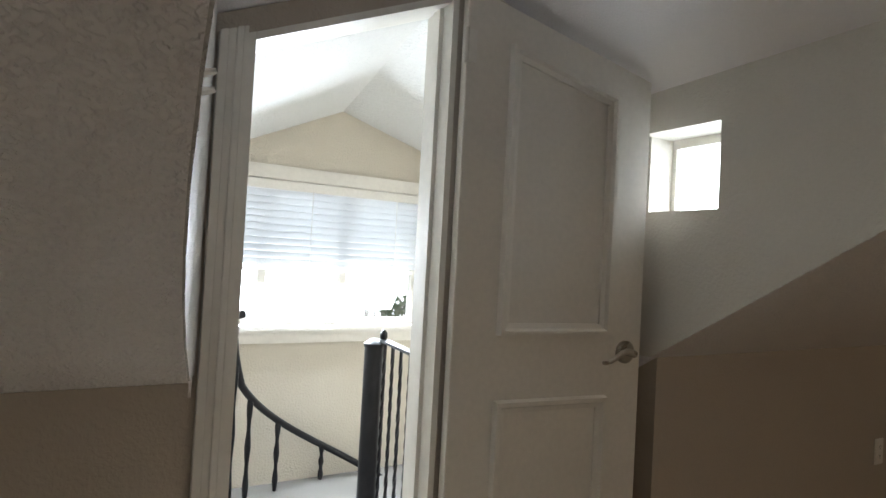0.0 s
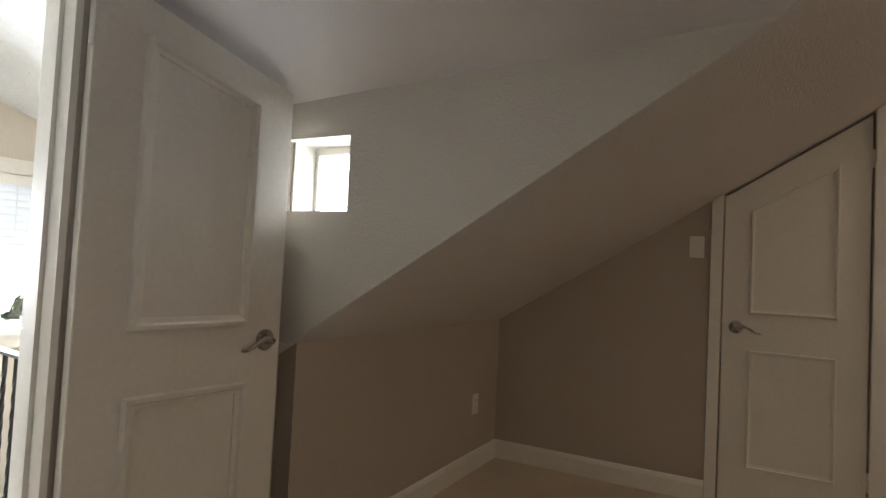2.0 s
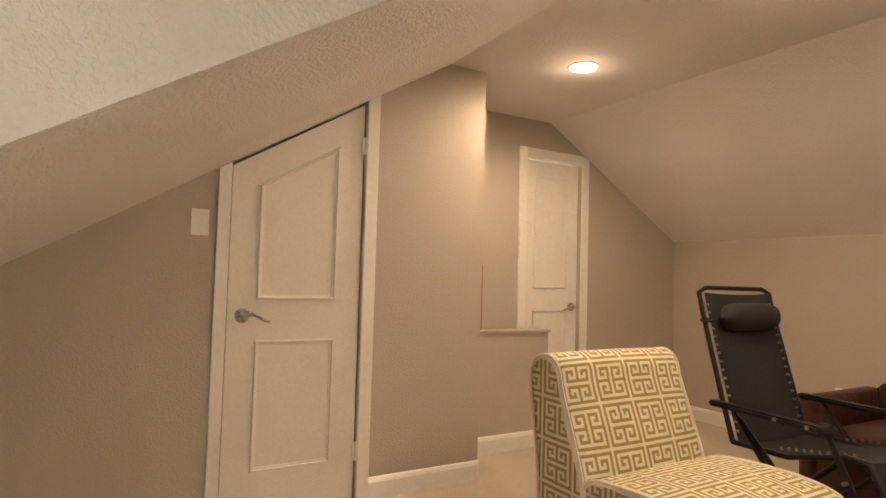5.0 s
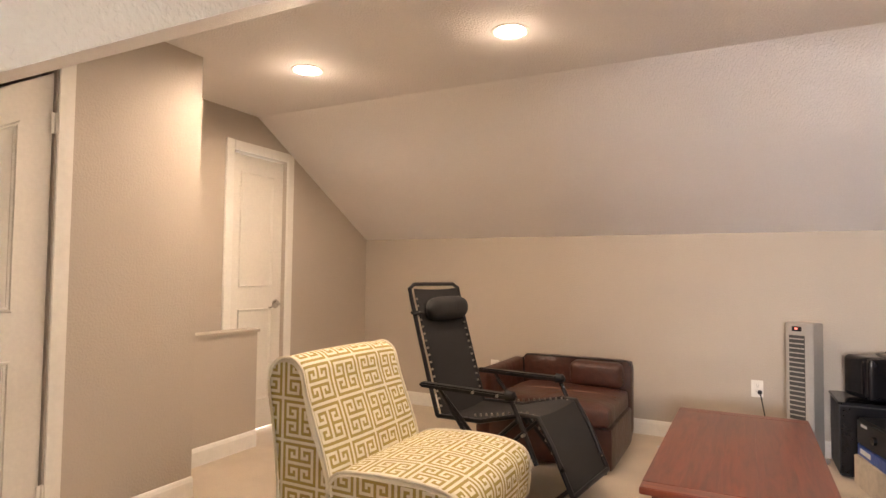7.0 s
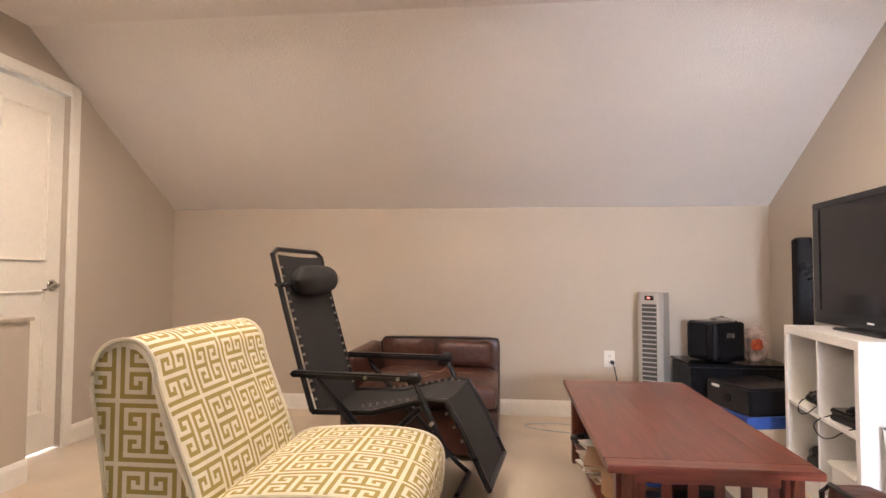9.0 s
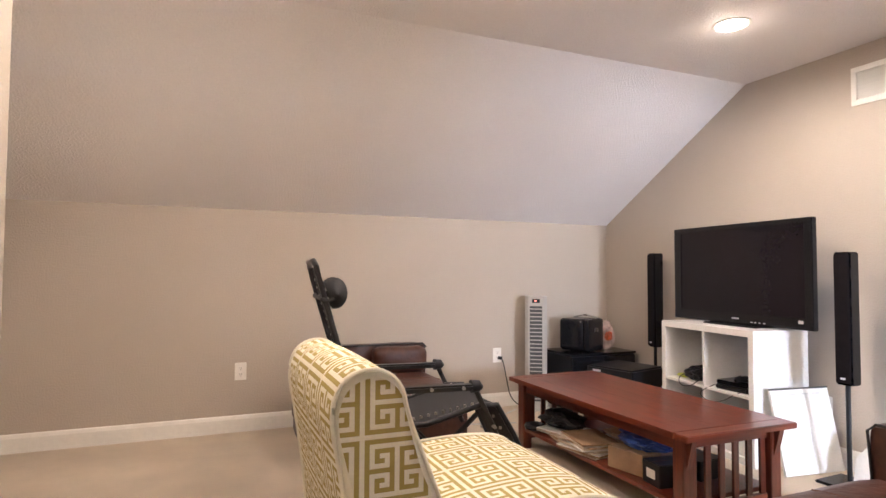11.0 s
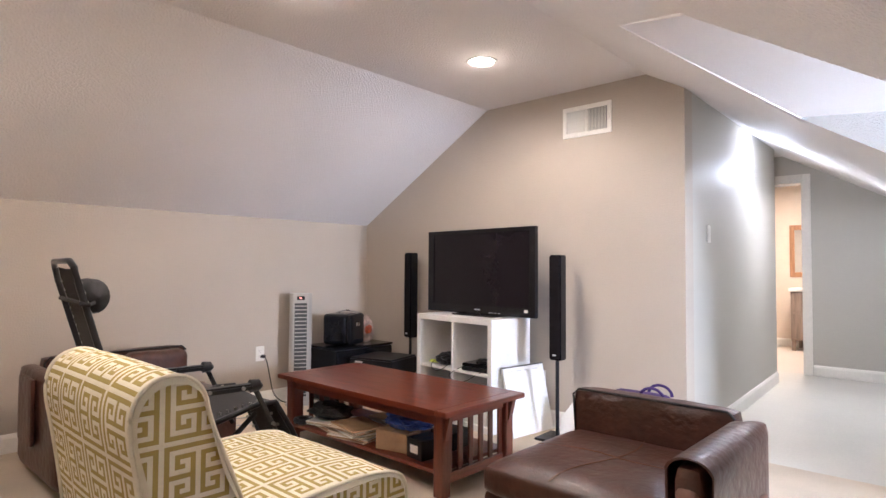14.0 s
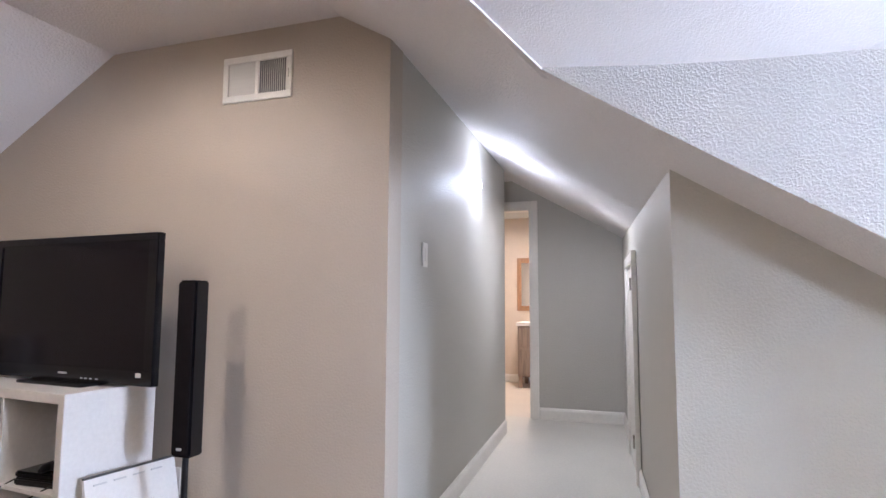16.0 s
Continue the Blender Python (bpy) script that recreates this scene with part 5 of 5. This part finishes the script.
bm = cushion((-0.03, -0.06, 0), (0.03, 0.06, 0.03), 0.014, 0.004)
for s in (-1, 1):
    tube(bm, [(0.0, s * 0.055, 0.016), (0.045, s * 0.066, 0.014), (0.07, s * 0.062, 0.012)], [0.018, 0.015, 0.008], 10)
part("shell", bm, BLACKPL, g, "", True)
crumple("cable_bundle", on_shelf(0.06, -0.16, SHH / 2 + 0.009), (0.10, 0.10, 0.05), BLACKPL, "tangled black cables and adapters on the shelf", "cables", 7)
crumple("green_wrapper", on_shelf(0.10, -0.28, SHH / 2 + 0.009), (0.035, 0.05, 0.014), YELLOW, "small yellow-green wrapper on the shelf", "wrapper", 9)
c = carton("storage_tub", on_shelf(0.02, 0.19, FT), (0.3, 0.24, 0.15), LAMINATE, "white plastic tub on the bottom shelf", "tub")
part("lid", bar((-0.16, -0.13, 0.15), (0.165, 0.13, 0.172), 0.006), PLASTIC, c)
crumple("black_bag", on_shelf(0.03, -0.18, FT), (0.13, 0.12, 0.10), SLING, "crumpled black bag on the bottom shelf", "bag", 3)
for k, pts in enumerate(([(0.16, 0.06, 0.40), (0.20, 0.02, 0.37), (0.205, -0.03, 0.33), (0.21, 0.06, 0.30), (0.205, 0.16, 0.32), (0.19, 0.24, 0.375), (0.15, 0.28, 0.40)], [(0.13, -0.20, 0.43), (0.18, -0.24, 0.40), (0.205, -0.20, 0.35), (0.205, -0.10, 0.36), (0.18, -0.05, 0.41)])):
    o = link("cable", tube(new_bm(), smooth_poly([Vector(q) for q in pts], 2), 0.0028, 6), BLACKPL, None, "", True)
    o.matrix_basis = SM_
    tagged(o, "thin black cable hanging in front of the shelves", "cable")

b = thing("leaning_board", pose(0.23, 1.915, 0.0, 0, 0, -8), "white board leaning against the shelf unit", "board")
part("panel", slab(new_bm(), [(-0.19, 0.09, 0.002), (0.20, 0.09, 0.002), (0.20, -0.012, 0.43), (-0.19, -0.012, 0.43)], (0, 0.014, 0.003)), LAMINATE, b)
part("edge_strip", slab(new_bm(), [(-0.19, -0.008, 0.43), (0.20, -0.008, 0.43), (0.20, -0.01, 0.438), (-0.19, -0.01, 0.438)], (0, 0.012, 0.002)), DARKGRILLE, b, "dark grey top edge")
for i in range(4):
    part("scuff", slab(new_bm(), [(-0.12 + 0.08 * i, 0.0155, 0.405), (-0.07 + 0.08 * i, 0.0155, 0.405), (-0.07 + 0.08 * i, 0.0145, 0.411), (-0.12 + 0.08 * i, 0.0145, 0.411)], (0, 0.003, 0.001)), GREENMARK, b)


def tower_speaker(m, label):
    p = thing("tower_speaker", m, label, "speaker", "tower speakers beside the television")
    part("base", bar((-0.11, -0.11, 0), (0.11, 0.11, 0.016), 0.005), GLOSSBLACK, p)
    part("pole", cyl(new_bm(), (0, 0, 0.016), 0.012, 0.52, 2, 14), IRON, p, "", True)
    cb = part("cabinet", bar((-0.045, -0.041, 0.52), (0.03, 0.041, 1.215), 0.006), GLOSSBLACK, p)
    part("grille", bar((0.03, -0.037, 0.53), (0.04, 0.037, 1.205), 0.004), SPEAKERCLOTH, p, "black cloth grille")
    part("badge", bar((0.04, -0.012, 0.55), (0.0408, 0.012, 0.56)), GREENMARK, p)


tower_speaker(pose(0.25, 2.19, 0, 0, 0, 2) @ Matrix.Diagonal((1, 1, 0.97, 1)), "slim black speaker on a pole stand near the wall outlet")
tower_speaker(pose(0.15, 0.74, 0, 0, 0, -8), "slim black speaker on a pole stand beside the black boxes")

# ---- corner by the knee wall ----
h = thing("tower_heater", pose(0.825, 0.165, 0, 0, 0, 58) @ Matrix.Diagonal((1, 1, 1.02, 1)), "silver tower heater with a dark grille against the wall", "heater")
part("base", bar((-0.10, -0.11, 0), (0.10, 0.11, 0.03), 0.01), SILVER, h)
bm = prism(new_bm(), [(-0.075, -0.085), (0.05, -0.085), (0.075, -0.06), (0.075, 0.06), (0.05, 0.085), (-0.075, 0.085)], 2, 0.03, 0.865, 0.004)
part("housing", bm, SILVER, h)
part("grille_panel", bar((0.072, -0.048, 0.07), (0.078, 0.048, 0.79), 0.001), DARKGRILLE, h, "dark louvred grille")
hl = bpy.data.meshes.new("heater_louvre")
bm = box(new_bm(), (0.076, -0.046, -0.0035), (0.082, 0.046, 0.0035))
bm.to_mesh(hl)
bm.free()
hl.materials.append(SILVER)
for i in range(24):
    o = new("louvre", hl)
    o.parent = h
    o.matrix_basis = pose(0, 0, 0.09 + 0.0295 * i)
part("display", bar((0.074, -0.03, 0.815), (0.0785, 0.03, 0.845), 0.002), BLACKPL, h)
part("indicator", bar((0.0785, -0.012, 0.826), (0.0792, 0.006, 0.836)), LED, h, "red lit indicator")

bx = thing("black_cabinet", pose(0.37, 0.235, 0) @ Matrix.Diagonal((1, 1, 1.05, 1)), "low black cabinet in the corner", "cabinet")
part("body", bar((-0.30, -0.19, 0.015), (0.30, 0.19, 0.41), 0.006), BLACKPL, bx)
part("top", bar((-0.31, -0.20, 0.41), (0.31, 0.20, 0.425), 0.004), GLOSSBLACK, bx)
part("door", bar((-0.295, 0.19, 0.03), (-0.003, 0.203, 0.40), 0.003), GLOSSBLACK, bx)
part("door", bar((0.003, 0.19, 0.03), (0.295, 0.203, 0.40), 0.003), GLOSSBLACK, bx)
fr = thing("mini_fridge", pose(0.46, 0.25, 0.446, 0, 0, 22), "small rounded black mini fridge with chrome hinges", "mini fridge")
part("body", cushion((-0.12, -0.13, 0.008), (0.12, 0.09, 0.26), 0.03, 0), GLOSSBLACK, fr, "", True)
part("door", cushion((-0.12, 0.092, 0.008), (0.12, 0.14, 0.26), 0.022, 0), GLOSSBLACK, fr, "", True)
part("handle", tube(new_bm(), [(-0.06, 0.14, 0.26), (-0.06, 0.0, 0.285), (-0.06, -0.10, 0.262)], 0.006, 8), NICKEL, fr, "", True)
for z in (0.06, 0.21):
    part("hinge", bar((-0.124, 0.07, z - 0.012), (-0.112, 0.11, z + 0.012), 0.003), NICKEL, fr)
part("badge", bar((-0.03, 0.14, 0.16), (0.03, 0.142, 0.19), 0.003), NICKEL, fr, "oval chrome badge")
crumple("snack_bag", pose(0.20, 0.22, 0.446), (0.075, 0.06, 0.12), mat("clear_crinkled_film", (0.55, 0.45, 0.42), 0.2, var=0.4, scale=18, bump=0.006, bscale=26), "clear crinkled bag with orange wrappers on the cabinet", "bag", 2)
crumple("orange_wrapper", pose(0.205, 0.275, 0.52), (0.035, 0.022, 0.04), RED, "orange-red wrapper in the clear bag", "wrapper", 6)
rc = thing("audio_receiver", pose(0.37, 0.66, 0.235, 0, 0, 14), "dark grey audio case lying on stacked boxes", "receiver")
part("body", bar((-0.19, -0.20, 0.0), (0.19, 0.20, 0.15), 0.012), BLACKPL, rc)
part("label_strip", bar((0.19, -0.14, 0.11), (0.1915, -0.07, 0.125)), GREENMARK, rc, "pale printed strip")
part("knob", cyl(new_bm(), (0.19, 0.02, 0.07), 0.022, 0.015, 0, 18), GLOSSBLACK, rc, "", True)
c = carton("product_box", pose(0.36, 0.66, 0.17, 0, 0, 10), (0.40, 0.42, 0.064), BLUE, "blue product box in the stack")
part("printed_mark", bar((0.2, -0.17, 0.018), (0.2012, -0.03, 0.046)), PLASTIC, c, "white printed bar")
c = carton("product_box", pose(0.36, 0.66, 0.0, 0, 0, 12), (0.42, 0.44, 0.169), PAPER, "pale product box at the bottom of the stack")

plug = thing("power_plug", pose(1.07, 0.008, 0.388), "black power plug with its cord hanging to the floor", "plug")
part("plug_body", bar((-0.014, 0.0, -0.012), (0.014, 0.034, 0.012), 0.004), BLACKPL, plug)
cord = smooth_poly([Vector(q) for q in [(0, 0.03, 0.0), (-0.005, 0.06, -0.02), (-0.03, 0.07, -0.16), (-0.05, 0.09, -0.30), (-0.12, 0.12, -0.366), (-0.2, 0.14, -0.37), (-0.26, 0.15, -0.36)]], 3)
part("cord", tube(new_bm(), cord, 0.004, 8), BLACKPL, plug, "", True)
cord = smooth_poly([Vector(q) for q in [(1.0, 0.15, 0.005), (1.25, 0.32, 0.005), (1.5, 0.20, 0.005), (1.75, 0.30, 0.005), (1.55, 0.42, 0.005), (1.2, 0.5, 0.005)]], 3)
tagged(link("floor_cord", tube(new_bm(), cord, 0.004, 8), GREENMARK, None, "", True), "pale grey cord lying loose on the carpet", "cord")

# ---- by the corner chair ----
t = thing("plastic_tray", pose(0.22, 2.335, 0.0, 0, 0, 10), "white plastic tray with blue edge leaning beside the speaker stand", "tray")
part("panel", slab(new_bm(), [(-0.02, -0.14, 0.0), (-0.02, 0.16, 0.0), (-0.10, 0.16, 0.25), (-0.10, -0.06, 0.25), (-0.06, -0.14, 0.13)], (0.012, 0, 0.002)), PLASTIC, t)
part("blue_pad", slab(new_bm(), [(-0.005, -0.05, 0.01), (-0.005, 0.14, 0.01), (-0.06, 0.14, 0.18), (-0.05, -0.02, 0.14)], (0.008, 0, 0.002)), mat("bright_blue_plastic", (0.05, 0.16, 0.55), 0.4), t)
p = thing("purple_bag", pose(0.76, 2.96, 0, 0, 0, 90) @ Matrix.Diagonal((1.15, 1, 0.95, 1)), "purple fabric bag with handles behind the corner chair", "bag")
bm = cushion((-0.125, -0.06, 0.0), (0.125, 0.06, 0.515), 0.03, 0)
part("body", bm, PURPLE, p, "", True)
for s in (-0.05, 0.05):
    part("strap", tube(new_bm(), [(0.07 + 0.05 * math.cos(a), s, 0.505 + 0.05 * math.sin(a)) for a in (math.pi * i / 10 for i in range(11))], 0.007, 8), PURPLE, p, "", True)

# ---- picture on the half wall ----
p = thing("picture_frame", pose(4.15, 2.28, 0.785, 0, 0, 12), "white panel with a brown wooden edge leaning on the half wall", "picture")
part("panel", bar((-0.012, -0.12, 0), (0.004, 0.16, 0.42), 0.001), LAMINATE, p)
part("frame", bar((-0.02, -0.145, 0), (0.012, -0.12, 0.43), 0.002), BROWNWOOD, p, "brown wooden edge")

# ---- bathroom ----
vn = thing("bath_vanity", pose(-5.72, 2.76, 0), "grey-brown vanity with drawers and a white basin top", "vanity")
part("body", bar((-0.25, -0.42, 0.14), (0.22, 0.42, 0.80), 0.004), GREYWOOD, vn)
part("top", bar((-0.27, -0.44, 0.80), (0.245, 0.44, 0.845), 0.006), PLASTIC, vn, "white basin top")
for y0, y1 in ((-0.40, -0.01), (0.01, 0.40)):
    for z0, z1 in ((0.17, 0.50), (0.53, 0.77)):
        d = part("drawer", bar((0.22, y0, z0), (0.238, y1, z1), 0.004), GREYWOOD, vn)
        part("knob", tube(new_bm(), [(0.238, (y0 + y1) / 2, (z0 + z1) / 2), (0.262, (y0 + y1) / 2, (z0 + z1) / 2)], [0.008, 0.014], 12), IRON, d, "", True)
for x in (-0.22, 0.19):
    for y in (-0.39, 0.39):
        part("leg", bar((x - 0.022, y - 0.022, 0), (x + 0.022, y + 0.022, 0.14), 0.003), GREYWOOD, vn)
mr = thing("bath_mirror", pose(-5.998, 2.60, 1.36), "rectangular mirror in a brown wooden frame", "mirror")
part("glass", bar((0.004, -0.30, -0.31), (0.010, 0.30, 0.31)), MIRROR, mr)
for a, b in (((0, -0.36, 0.30), (0.025, 0.36, 0.37)), ((0, -0.36, -0.37), (0.025, 0.36, -0.30)), ((0, -0.36, -0.30), (0.025, -0.30, 0.30)), ((0, 0.30, -0.30), (0.025, 0.36, 0.30))):
    part("frame", bar(a, b, 0.003), BROWNWOOD, mr)

# ---- outside ----
bm = box(new_bm(), (-300, 7.2, -6.2), (300, 300, -6.0))
box(bm, (2.6, -300, -6.2), (300, 7.2, -6.0))
struct("ground", bm, GRASS, "winter lawn far below the windows", "ground")
hz = glow("overcast_sky_glow", (0.93, 0.97, 1.0), SKYGLOW)
bm = box(new_bm(), (-60, 70, -6), (60, 70.2, 50))
box(bm, (70, -60, -6), (70.2, 70, 50))
struct("backdrop", bm, hz, "bright overcast sky beyond the windows", "backdrop")


def branchy(m, seed, height, label):
    r = random.Random(seed)
    p = thing("bare_tree", m, label, "tree", "bare trees outside")
    bm = new_bm()

    def grow(a, d, l, rad, depth):
        pts, rr = [a], [rad]
        q = a.copy()
        for i in range(4):
            d = (d + Vector((r.uniform(-0.25, 0.25), r.uniform(-0.25, 0.25), r.uniform(-0.05, 0.2)))).normalized()
            q = q + d * l / 4
            pts.append(q.copy())
            rr.append(rad * (1 - 0.13 * (i + 1)))
        tube(bm, pts, rr, 5)
        if depth:
            for k in range(r.randint(3, 4)):
                nd = (d + Vector((r.uniform(-1, 1), r.uniform(-1, 1), r.uniform(-0.2, 0.7)))).normalized()
                grow(pts[r.randint(2, 4)], nd, l * 0.68, rad * 0.55, depth - 1)
    grow(Vector((0, 0, 0)), Vector((0, 0, 1)), height * 0.36, 0.085, 5)
    part("branches", bm, BARK, p)


branchy(pose(8.3, 20, -6.0), 3, 9, "bare branching tree outside the stair window")
branchy(pose(2.4, 25, -6.0), 8, 9, "bare branching tree further from the window")
branchy(pose(22, 20, -6.0), 12, 11, "bare tree beside the small dormer window")
bs = thing("evergreen_shrub", pose(4.9, 13.0, -6.0), "dark evergreen shrub below the stair window", "shrub")
part("stem", tube(new_bm(), [(0, 0, 0), (0.05, 0, 3.0), (0, 0.1, 6.0)], [0.08, 0.05, 0.02], 8), BARK, bs)
bm = new_bm()
r = random.Random(2)
for i in range(2400):
    a, z = r.uniform(0, 6.28), r.uniform(0.4, 6.5)
    q = (1.4 - 0.19 * z) * math.sqrt(r.random()) + 0.1
    c = Vector((q * math.cos(a), q * math.sin(a), z))
    u = Vector((r.uniform(-1, 1), r.uniform(-1, 1), r.uniform(-1, 1))).normalized() * 0.09
    w = u.cross(Vector((r.uniform(-1, 1), r.uniform(-1, 1), r.uniform(-1, 1)))).normalized() * 0.045
    bm.faces.new([bm.verts.new(c - u), bm.verts.new(c + w), bm.verts.new(c + u), bm.verts.new(c - w)])
part("leaves", bm, LEAF, bs)
